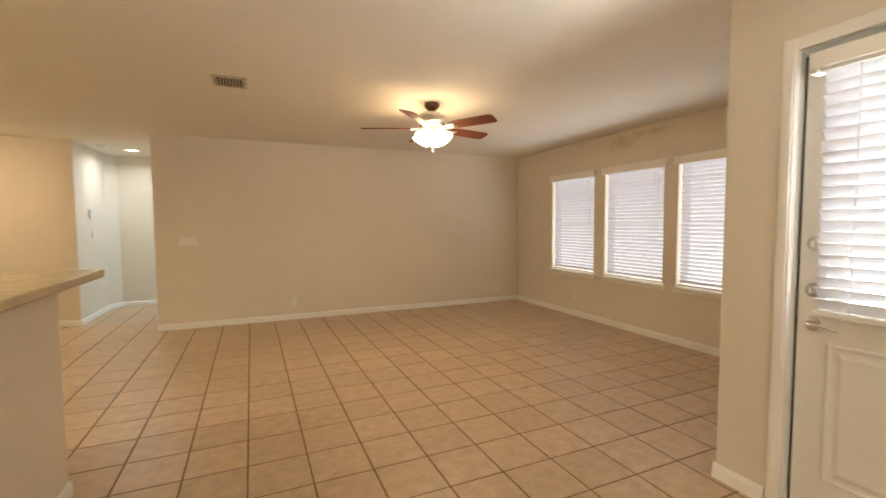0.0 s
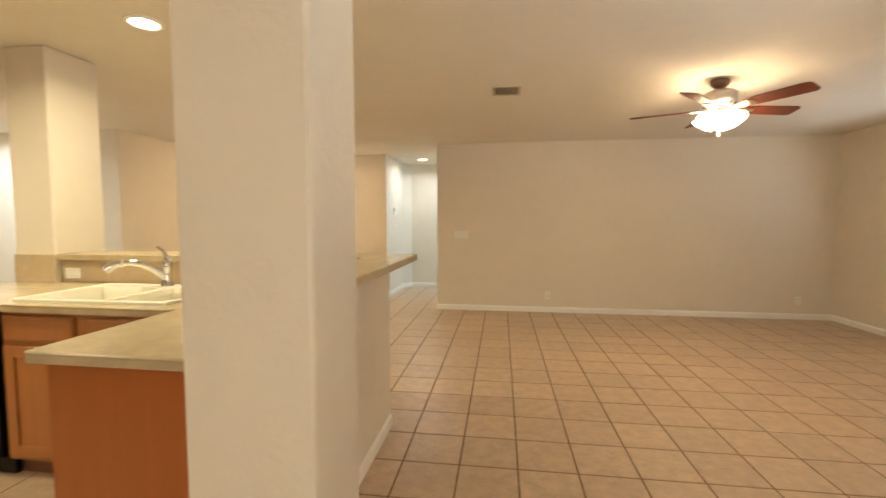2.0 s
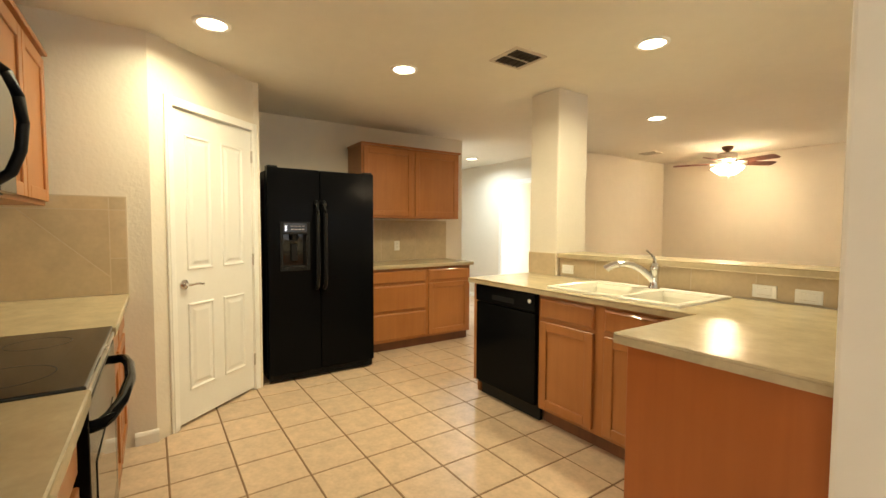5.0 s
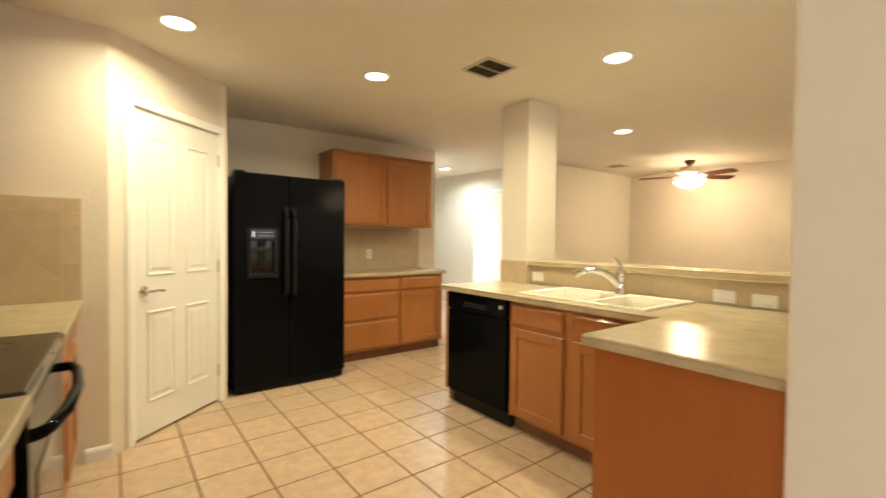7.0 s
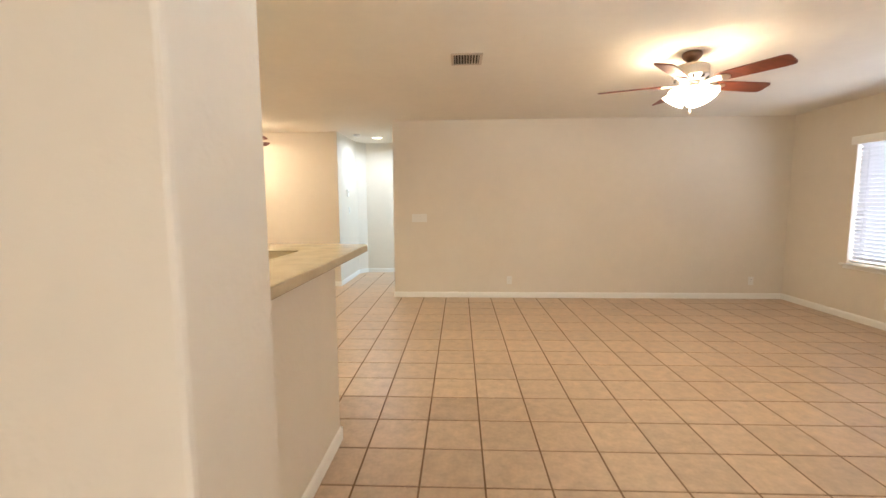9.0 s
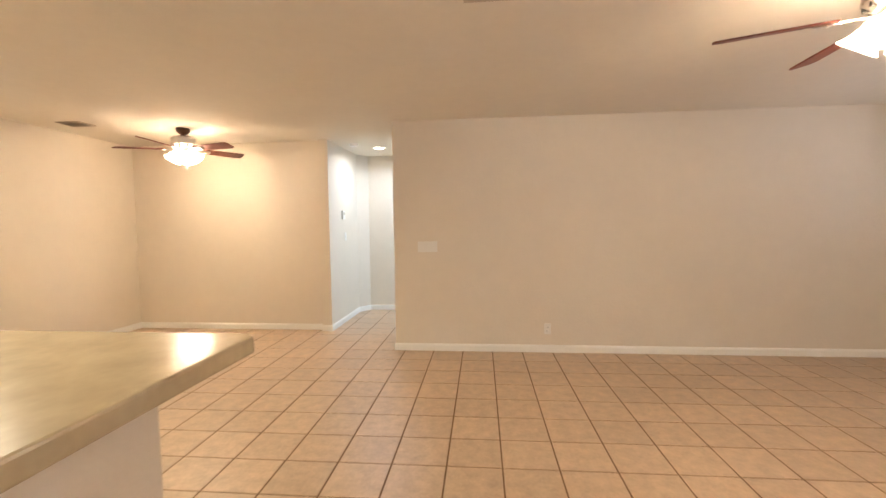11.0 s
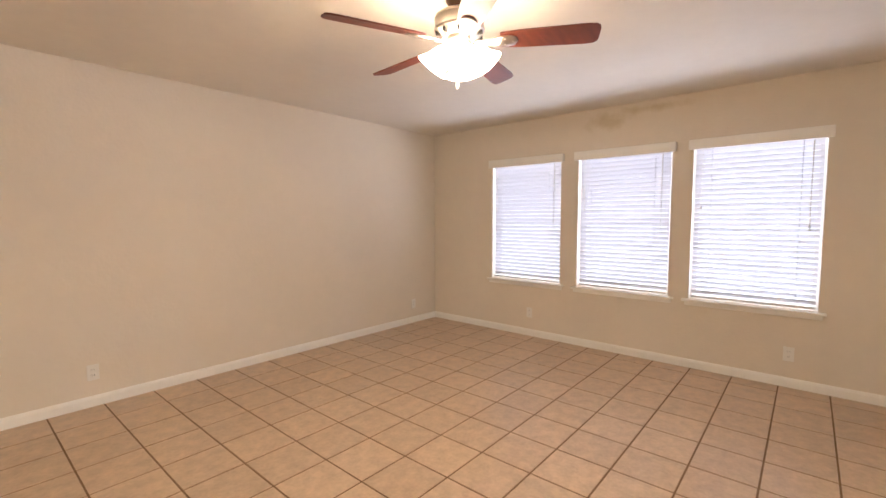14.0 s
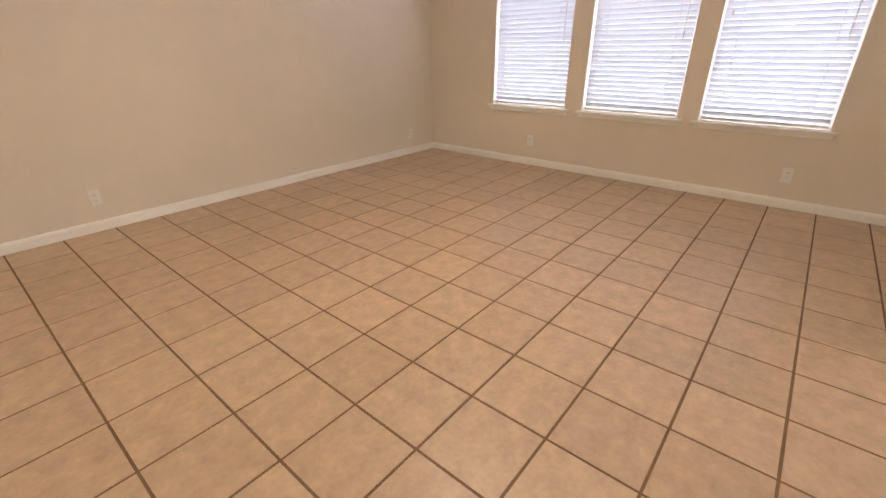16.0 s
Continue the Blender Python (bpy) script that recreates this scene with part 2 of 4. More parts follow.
def lathe(profile, seg=24, m=None, bm=None):
    """A profile of (radius, height) turned round the z axis."""
    bm = bm or bmesh.new()
    rings = []
    for r, z in profile:
        if r < 1e-5:
            rings.append([bm.verts.new((0, 0, z))])
        else:
            rings.append([bm.verts.new((r * math.cos(2 * math.pi * i / seg), r * math.sin(2 * math.pi * i / seg), z)) for i in range(seg)])
    for a, b in zip(rings, rings[1:]):
        for i in range(seg):
            j = (i + 1) % seg
            q = [a[i % len(a)], a[j % len(a)], b[j % len(b)], b[i % len(b)]]
            q = [v for k, v in enumerate(q) if v not in q[:k]]
            if len(q) > 2:
                bm.faces.new(q)
    if m is not None:
        bmesh.ops.transform(bm, matrix=m, verts=[v for ring in rings for v in ring])
    return bm


def tube(points, radius, seg=10, bm=None):
    """A round bar along a line of points."""
    bm = bm or bmesh.new()
    pts = [Vector(p) for p in points]
    rings, up = [], Vector((0.13, 0.21, 0.97))
    for i, p in enumerate(pts):
        d = (pts[min(i + 1, len(pts) - 1)] - pts[max(i - 1, 0)]).normalized()
        u = d.cross(up)
        u = (u if u.length > 0.05 else d.cross(Vector((1, 0, 0)))).normalized()
        v = d.cross(u)
        r = radius(i / (len(pts) - 1)) if callable(radius) else radius
        rings.append([bm.verts.new(p + r * (math.cos(a) * u + math.sin(a) * v)) for a in [2 * math.pi * k / seg for k in range(seg)]])
    for a, b in zip(rings, rings[1:]):
        for k in range(seg):
            bm.faces.new((a[k], a[(k + 1) % seg], b[(k + 1) % seg], b[k]))
    bm.faces.new(rings[0][::-1]), bm.faces.new(rings[-1])
    return bm


def mesh_of(name, bm, material, smooth=False):
    bmesh.ops.recalc_face_normals(bm, faces=bm.faces[:])
    me = bpy.data.meshes.new(name)
    bm.to_mesh(me)
    bm.free()
    me.materials.append(material)
    if smooth:
        me.polygons.foreach_set("use_smooth", [True] * len(me.polygons))
        me.set_sharp_from_angle(angle=radians(35))
    return me


def part(name, bm, material, parent=None, label="", smooth=False):
    ob = new(name, mesh_of(name, bm, material, smooth))
    ob.parent = parent
    if label:
        tagged(ob, label)
    return ob


def thing(name, label, category, m=None, group="", kind=""):
    ob = new(name)
    ob.empty_display_size = 0.1
    ob.matrix_basis = m or Matrix()
    return tagged(ob, label, category, group, kind)


def structure(name, bm, material, label, category="wall"):
    return tagged(part(name, bm, material), label, category, kind="structure")


# ---- shell ----
T = 0.12
FX, WY = 4.02, 6.605          # window wall, far living wall
structure("ceiling", boxes((-8.2, 4.3, -2.4, 9.0, H, H + 0.12)), CEIL, "warm off-white ceiling with a knock-down texture", "ceiling")
structure("wall_living_north", boxes((-1.28, FX, WY, WY + T, 0, H)), PAINT, "long plain beige wall of the living room")
structure("wall_hall_east", boxes((-1.28, -1.28 + T, WY + T, 7.45, 0, H), (-1.28, -1.16, 7.45, 8.72, 2.1, H)), PAINT, "beige wall at the mouth of the hall")
# window wall with three openings
WIN = [(5.23, 0.88), (4.16, 0.88), (3.11, 0.88)]
WZ0, WZ1 = 0.63, 2.0
rows, edge = [], WY + T
for cy, w in WIN:
    rows.append((FX, FX + 0.15, cy + w / 2, edge, 0, H))
    rows.append((FX, FX + 0.15, cy - w / 2, cy + w / 2, 0, WZ0))
    rows.append((FX, FX + 0.15, cy - w / 2, cy + w / 2, WZ1, H))
    edge = cy - w / 2
rows.append((FX, FX + 0.15, 1.62, edge, 0, H))
structure("wall_windows_east", boxes(*rows), PAINT_STAINED, "beige window wall with a yellow water stain near the ceiling")
structure("wall_living_south", boxes((2.14, FX, 1.62, 1.74, 0, H)), PAINT, "beige wall returning beside the back door")
DX = 2.02
structure("wall_back_door", boxes((DX, DX + T, 1.44, 1.74, 0, H), (DX, DX + T, 0.49, 1.44, 2.06, H), (DX, DX + T, -2.3, 0.49, 0, H)), PAINT,
          "beige wall holding the back door")
structure("wall_nook_south", boxes((-1.32, -1.0, -2.42, -2.3, 0, H), (-1.0, 0.8, -2.42, -2.3, 0, 0.65), (-1.0, 0.8, -2.42, -2.3, 2.05, H), (0.8, DX + T, -2.42, -2.3, 0, H)), PAINT, "plain beige wall of the breakfast nook")
structure("wall_nook_west", boxes((-1.32, -1.2, -2.3, -0.8, 0, H)), PAINT, "plain beige wall beside the kitchen run")
structure("wall_kitchen_south", boxes((-4.0, -1.32, -0.92, -0.8, 0, H)), PAINT, "beige wall behind the cooking range")
structure("wall_pantry_side", boxes((-4.0, -3.88, -0.8, -0.03, 0, H)), PAINT, "textured beige pantry wall at the end of the worktop")
structure("wall_kitchen_west", boxes((-5.5, -5.38, 0.6, 3.34, 0, H)), PAINT, "beige wall behind the refrigerator and cabinets")
structure("wall_fridge_alcove", boxes((-5.38, -4.48, 0.57, 0.69, 0, H)), PAINT, "beige side wall of the refrigerator alcove")
structure("wall_dining_north", boxes((-5.1, -2.395, 7.45, 7.57, 0, H)), PAINT, "beige end wall of the dining area")
structure("wall_hall_west", boxes((-2.395, -2.275, 7.38, 8.6, 0, H)), PAINT, "pale hall wall in cool daylight")
hw = bmesh.new()
prism(hw, [(-2.395, 8.6), (-2.275, 8.6), (-2.14, 8.78), (-2.14, 8.92), (-2.395, 8.92)], 0, H)
structure("wall_hall_splay", hw, PAINT, "angled corner of the hall wall")
structure("wall_hall_north", boxes((-2.14, 1.2, 8.78, 8.9, 0, H)), PAINT, "pale end wall of the hall")
# assumed entry out of view, added to house the hall's bluish fill lamp
structure("wall_entry_south", boxes((-1.16, 1.2, 7.2, 7.32, 0, H)), PAINT, "plain wall of the assumed, unseen entry")
structure("wall_entry_east", boxes((1.2, 1.32, 7.2, 8.9, 0, H)), PAINT, "plain wall of the assumed, unseen entry")
structure("wall_dining_west", boxes((-5.1, -4.98, 5.12, 7.45, 0, H)), PAINT, "beige side wall of the dining area")
structure("wall_bedroom_hall", boxes((-8.1, -6.47, 5.0, 5.12, 0, H), (-6.47, -5.7, 5.0, 5.12, 2.05, H), (-5.7, -4.98, 5.0, 5.12, 0, H)), PAINT,
          "pale wall of the bedroom hall with an open doorway")
structure("wall_bedroom", boxes((-8.1, -5.1, 7.45, 7.57, 0, H), (-8.2, -8.1, 3.34, 7.57, 0, H)), PAINT, "plain bright bedroom wall")
structure("wall_hall_south", boxes((-8.1, -5.5, 3.22, 3.34, 0, H)), PAINT, "plain wall of the bedroom hall")
# angled pantry wall with the door opening
PM = pose(-3.88, -0.03, 0, 0, 0, 131.5)
PL = 0.945


def placed(bm, m):
    bmesh.ops.transform(bm, matrix=m, verts=bm.verts[:])
    return bm


structure("wall_pantry_angled", placed(boxes((0, 0.155, 0, 0.1, 0, H), (0.155, 0.875, 0, 0.1, 2.06, H), (0.875, PL, 0, 0.1, 0, H)), PM), PAINT,
          "angled beige wall holding the pantry door")
structure("wall_pantry_inside", boxes((-5.38, -4.9, -0.8, 0.57, 0, H), (-4.9, -4.0, -0.92, -0.8, 0, H)), PAINT, "plain pantry wall")
# columns and half walls
structure("column_near", box(-1.108, -0.75, 1.27, 1.585, 0, H, 0.012, 2), PAINT, "square beige plaster column with rounded corners", "column")
structure("column_far", box(-3.515, -3.205, 2.72, 3.08, 0, H, 0.012, 2), PAINT, "square beige plaster column at the end of the bar", "column")
structure("half_wall_bar", boxes((-3.205, -1.013, 2.765, 2.92, 0, 1.06), (-1.108, -1.013, 1.585, 2.765, 0, 1.06)), PAINT,
          "low beige wall carrying the breakfast bar", "half wall")


# baseboards
def baseboard(x0, y0, x1, y1, side):
    """A baseboard with a rounded top from one point of a wall's foot to another; side: 1 if the room lies to the left."""
    d = math.hypot(x1 - x0, y1 - y0)
    m = pose(x0, y0, 0, 0, 0, math.degrees(math.atan2(y1 - y0, x1 - x0)))
    bm = bmesh.new()
    prof = [(0, 0.002), (0.013, 0.002), (0.013, 0.058), (0.009, 0.072), (0.004, 0.08), (0, 0.08)]
    a = [bm.verts.new((0, side * y, z)) for y, z in prof]
    b = [bm.verts.new((d, side * y, z)) for y, z in prof]
    bm.faces.new(a), bm.faces.new(b[::-1])
    for i in range(len(prof)):
        j = (i + 1) % len(prof)
        bm.faces.new((a[i], a[j], b[j], b[i]))
    structure("baseboard", placed(bm, m), TRIM, "white painted wooden baseboard along a wall", "baseboard")


for bb in ((-1.28, WY, FX, WY, -1), (FX, 1.74, FX, WY, 1), (DX, 1.51, DX, 1.753, 1), (2.02, 1.74, FX, 1.74, 1), (DX, -2.3, DX, 0.42, 1),
           (-4.98, 7.45, -2.395, 7.45, -1), (-2.405, 7.38, -2.265, 7.38, -1), (-2.275, 7.37, -2.275, 8.6, -1), (-2.275, 8.6, -2.14, 8.78, -1),
           (-2.14, 8.78, 1.2, 8.78, -1), (-1.28, WY, -1.28, 7.45, 1), (-4.98, 5.0, -4.98, 7.45, -1), (-8.1, 5.0, -6.54, 5.0, -1),
           (-5.63, 5.0, -4.97, 5.0, -1), (-1.013, 1.585, -1.013, 2.93, -1), (-3.205, 2.92, -1.0, 2.92, 1), (-1.121, 1.27, -0.737, 1.27, -1),
           (-0.75, 1.26, -0.75, 1.595, -1), (-5.38, 3.07, -5.38, 3.34, -1), (-3.88, -0.14, -3.88, -0.02, -1), (-3.88, -0.03, -3.945, 0.043, 1),
           (-1.2, -2.3, -1.2, -0.8, -1), (-5.5, 3.34, -5.367, 3.34, 1)):
    baseboard(*bb)

# ---- outdoors ----
structure("ground", boxes((-60, 60, -60, 60, -0.4, -0.2)), GRASS, "flat ground outside the house", "ground")
structure("backdrop", boxes((6.2, 6.25, -1.5, 8.5, -0.2, 3.4)), OUTSIDE, "bright hazy daylight outside the windows", "backdrop")


# ---- windows with blinds ----
def slat_mesh(w):
    """One blind slat, slightly crowned."""
    bm = bmesh.new()
    n, d, t = 4, 0.05, 0.003
    top, bot = [], []
    for i in range(n + 1):
        u = (i / n - 0.5) * d
        z = 0.004 * (1 - (2 * i / n - 1) ** 2)
        top.append([bm.verts.new((u, y, z + t)) for y in (-w / 2, w / 2)])
        bot.append([bm.verts.new((u, y, z)) for y in (-w / 2, w / 2)])
    for i in range(n):
        bm.faces.new((top[i][0], top[i + 1][0], top[i + 1][1], top[i][1]))
        bm.faces.new((bot[i][0], bot[i][1], bot[i + 1][1], bot[i + 1][0]))
        for k in (0, 1):
            bm.faces.new((top[i][k], bot[i][k], bot[i + 1][k], top[i + 1][k]))
    bm.faces.new((top[0][0], top[0][1], bot[0][1], bot[0][0]))
    bm.faces.new((top[n][0], bot[n][0], bot[n][1], top[n][1]))
    return mesh_of("slat", bm, BLIND, True)


def blind(x, cy, w, z0, z1, pitch, tilt, name, label, valance=True):
    b = thing(name, label, "window blind", pose(x, cy, z0), "window blinds")
    h = z1 - z0
    part("headrail", box(-0.028, 0.028, -w / 2, w / 2, h - 0.05, h - 0.004, 0.003), PLATE, b)
    if not valance:
        part("rail_cover", box(-0.045, -0.03, -w / 2 - 0.035, w / 2 + 0.035, h - 0.035, h + 0.03, 0.004, 2), TRIM, b)
        for s in (-1, 1):
            part("end_bracket", box(-0.044, 0.02, s * (w / 2 + 0.018) - 0.014, s * (w / 2 + 0.018) + 0.014, h - 0.055, h + 0.024, 0.003), PLATE, b)
    if valance:
        v = box(-0.075, -0.06, -w / 2 - 0.045, w / 2 + 0.045, h - 0.055, h + 0.035, 0.005, 2)
        add_box(v, -0.06, -0.022, -w / 2 - 0.045, -w / 2 - 0.033, h - 0.05, h + 0.03, 0.003)
        add_box(v, -0.06, -0.022, w / 2 + 0.033, w / 2 + 0.045, h - 0.05, h + 0.03, 0.003)
        part("valance", v, TRIM, b, "white moulded valance")
    me = slat_mesh(w - 0.012)
    z = 0.06
    while z < h - 0.06:
        s = new("slat", me)
        s.parent = b
        s.matrix_basis = pose(0, 0, z, 0, tilt + 0.8 * math.sin(z * 37 + cy * 5), 0)
        z += pitch
    part("bottom_rail", box(-0.026, 0.026, -w / 2 + 0.006, w / 2 - 0.006, 0.012, 0.032, 0.004), PLATE, b)
    for s in (-1, 1):
        part("ladder_cord", tube([(-0.027, s * (w / 2 - 0.13), 0.03), (-0.027, s * (w / 2 - 0.13), h - 0.05)], 0.0022, 6), BLIND, b)
    if not valance:
        return b
    part("tilt_wand", tube([(-0.034, -w / 2 + 0.07, h - 0.06), (-0.036, -w / 2 + 0.07, h * 0.45)], 0.004, 8), PLATE, b)
    part("lift_cord", tube([(-0.034, w / 2 - 0.06, h - 0.06), (-0.035, w / 2 - 0.06, h * 0.6)], 0.002, 6), PLATE, b)
    part("cord_tassel", lathe([(0, 0), (0.009, 0.004), (0.005, 0.03), (0, 0.034)], 10, pose(-0.035, w / 2 - 0.06, h * 0.6 - 0.03)), PLATE, b)
    return b


for i, (cy, w) in enumerate(WIN):
    win = tagged(thing(f"window_{i + 1}", "white vinyl single-hung window with a painted sill", "window", pose(FX, cy, WZ0)), kind="structure")
    h = WZ1 - WZ0
    part("window_frame", boxes((0.09, 0.14, -w / 2, -w / 2 + 0.04, 0, h), (0.09, 0.14, w / 2 - 0.04, w / 2, 0, h),
                               (0.09, 0.14, -w / 2 + 0.04, w / 2 - 0.04, 0, 0.04), (0.09, 0.14, -w / 2 + 0.04, w / 2 - 0.04, h - 0.04, h),
                               (0.095, 0.135, -w / 2 + 0.04, w / 2 - 0.04, h / 2 - 0.025, h / 2 + 0.025)), TRIM, win)
    for z0, z1 in ((0.04, h / 2 - 0.025), (h / 2 + 0.025, h - 0.04)):
        p = part("pane", box(0.112, 0.116, -w / 2 + 0.04, w / 2 - 0.04, z0, z1), PANE, win)
        p.visible_shadow = False
    sill = box(-0.045, 0.09, -w / 2 - 0.05, w / 2 + 0.05, -0.022, -0.002, 0.006, 2)
    add_box(sill, -0.016, 0, -w / 2 - 0.03, w / 2 + 0.03, -0.06, -0.022, 0.004)
    part("window_sill", sill, TRIM, win)
    blind(FX + 0.035, cy, w - 0.02, WZ0 + 0.003, WZ1 - 0.004, 0.0425, (49, 48, 44)[i], "window_blind",
          ("white slatted blind, nearly closed, in the corner window", "white slatted blind, nearly closed, in the middle window",
           "white slatted blind, partly open, in the end window")[i])


# assumed nook window, never in view, added as an opening for the fill lamp
nw = tagged(thing("window_4", "assumed, unseen white vinyl window of the breakfast nook", "window", pose(-1.0, -2.36, 0.65)), kind="structure")
part("window_frame", boxes((0, 0.04, -0.03, 0.02, 0, 1.4), (1.76, 1.8, -0.03, 0.02, 0, 1.4), (0.04, 1.76, -0.03, 0.02, 0, 0.04), (0.04, 1.76, -0.03, 0.02, 1.36, 1.4)), TRIM, nw)
part("window_sill", box(-0.04, 1.84, 0.02, 0.1, -0.024, -0.002, 0.005), TRIM, nw)
np_ = part("pane", box(0.04, 1.76, -0.012, -0.008, 0.04, 1.36), PANE, nw)
np_.visible_shadow = False


# ---- doors ----
def raised_panel(x0, x1, z0, z1, y=0.0):
    """A moulded panel on a door face: a raised bead, a groove and a raised field, in one skin."""
    bm = bmesh.new()
    loops = []
    for ins, out in ((0, -0.0005), (0.006, 0.008), (0.013, 0.008), (0.022, 0.001), (0.036, 0.001), (0.056, 0.007)):
        loops.append([bm.verts.new((x, y - out, z)) for x, z in ((x0 + ins, z0 + ins), (x1 - ins, z0 + ins), (x1 - ins, z1 - ins), (x0 + ins, z1 - ins))])
    for p, q in zip(loops, loops[1:]):
        for i in range(4):
            bm.faces.new((p[i], p[(i + 1) % 4], q[(i + 1) % 4], q[i]))
    bm.faces.new(loops[-1])
    return bm


def lever(parent, x, z, side=1, y=0.0, name="door_handle"):
    hnd = part(name, lathe([(0, 0.012), (0.022, 0.012), (0.032, 0.006), (0.033, 0)], 20, pose(x, y, z, 90)), CHROME, parent, "chrome lever handle", True)
    part("lever_arm", tube([(x, y - 0.005, z), (x, y - 0.045, z), (x + side * 0.012, y - 0.055, z), (x + side * 0.05, y - 0.056, z + 0.004),
                            (x + side * 0.11, y - 0.05, z - 0.006)], lambda u: 0.010 - 0.003 * u, 10), CHROME, hnd, smooth=True)
    return hnd


# pantry door in the angled wall
PD = tagged(thing("door_pantry", "closed white moulded four-panel pantry door with a chrome lever", "door", PM), kind="structure")
pw = 0.712
part("door_slab", box(0.159, 0.159 + pw, 0.005, 0.045, 0.018, 2.049, 0.002), DOORW, PD)
for x0, x1 in ((0.09, pw / 2 - 0.045), (pw / 2 + 0.045, pw - 0.09)):
    for z0, z1 in ((0.22, 0.80), (1.02, 1.90)):
        part("panel", raised_panel(0.159 + x0, 0.159 + x1, z0, z1, 0.005), DOORW, PD)
lever(PD, 0.159 + 0.065, 0.93, 1, 0.005)
for z in (0.25, 1.05, 1.85):
    part("hinge", tube([(0.873, -0.004, z - 0.045), (0.873, -0.004, z + 0.045)], 0.008, 8), NICKEL, PD)


def casing(parent, x0, x1, z1, y=-0.014, w=0.057):
    for a, b, c, d in ((x0 - w, x0, 0, z1 + w), (x1, x1 + w, 0, z1 + w), (x0, x1, z1, z1 + w)):
        bm = box(a, b, y, 0, c, d, 0.003)
        add_box(bm, a + 0.012, b - 0.012, y - 0.005, y + 0.001, c, d - 0.012, 0.002)
        part("casing", bm, TRIM, parent)
    part("jamb", boxes((x0 - 0.001, x0 + 0.003, 0, 0.1, 0, z1), (x1 - 0.003, x1 + 0.001, 0, 0.1, 0, z1),
                        (x0 + 0.003, x1 - 0.003, 0.0, 0.1, z1 - 0.004, z1 + 0.001)), TRIM, parent)


casing(PD, 0.155, 0.875, 2.055)

# back door, hinged far side, with a glazed upper half and its own blind; local x runs towards smaller y, local -y into the room
BD = tagged(thing("door_back", "white half-glazed back door with a blind, deadbolts and a lever", "door", pose(DX, 1.44, 0, 0, 0, -90)), kind="structure")
bw = 0.90
gx0, gx1, gz0, gz1 = 0.105, 0.795, 0.985, 1.93
frame_bm = boxes((0.02, 0.02 + gx0, 0.03, 0.074, 0.01, 2.035), (0.02 + gx1, 0.02 + bw, 0.03, 0.074, 0.01, 2.035),
                 (0.02 + gx0, 0.02 + gx1, 0.03, 0.074, 0.01, gz0), (0.02 + gx0, 0.02 + gx1, 0.03, 0.074, gz1, 2.035))
for x0, x1 in ((0.13, 0.44), (0.50, 0.81)):
    part("panel", raised_panel(x0, x1, 0.22, 0.82, 0.03), DOORW, BD)
part("door_slab", frame_bm, DOORW, BD)
gp = part("pane", box(0.02 + gx0, 0.02 + gx1, 0.05, 0.056, gz0, gz1), PANE, BD)
gp.visible_shadow = False
part("lite_frame", boxes((0.1, 0.13, 0.018, 0.03, gz0 - 0.03, gz1 + 0.03), (0.81, 0.84, 0.018, 0.03, gz0 - 0.03, gz1 + 0.03),
                         (0.13, 0.81, 0.018, 0.03, gz0 - 0.03, gz0), (0.13, 0.81, 0.018, 0.03, gz1, gz1 + 0.03), bevel=0.004), DOORW, BD)
for z in (1.235, 1.035):
    db = part("deadbolt", lathe([(0, 0.02), (0.018, 0.02), (0.024, 0.008), (0.031, 0.004), (0.031, 0)], 20, pose(0.075, 0.03, z, 90)), NICKEL, BD, "brushed nickel deadbolt", True)
    part("thumb_turn", box(0.068, 0.082, -0.008, 0.012, z - 0.016, z + 0.016, 0.004), NICKEL, db)
lever(BD, 0.075, 0.89, 1, 0.03)
casing(BD, 0.0, 0.945, 2.06)
part("weatherstrip", boxes((0.003, 0.019, 0.05, 0.06, 0, 2.04)), SLOT, BD)
blind(DX - 0.012, 0.975, 0.735, 0.925, 1.985, 0.0465, 57, "door_blind", "white slatted blind fixed over the back door glass", False)

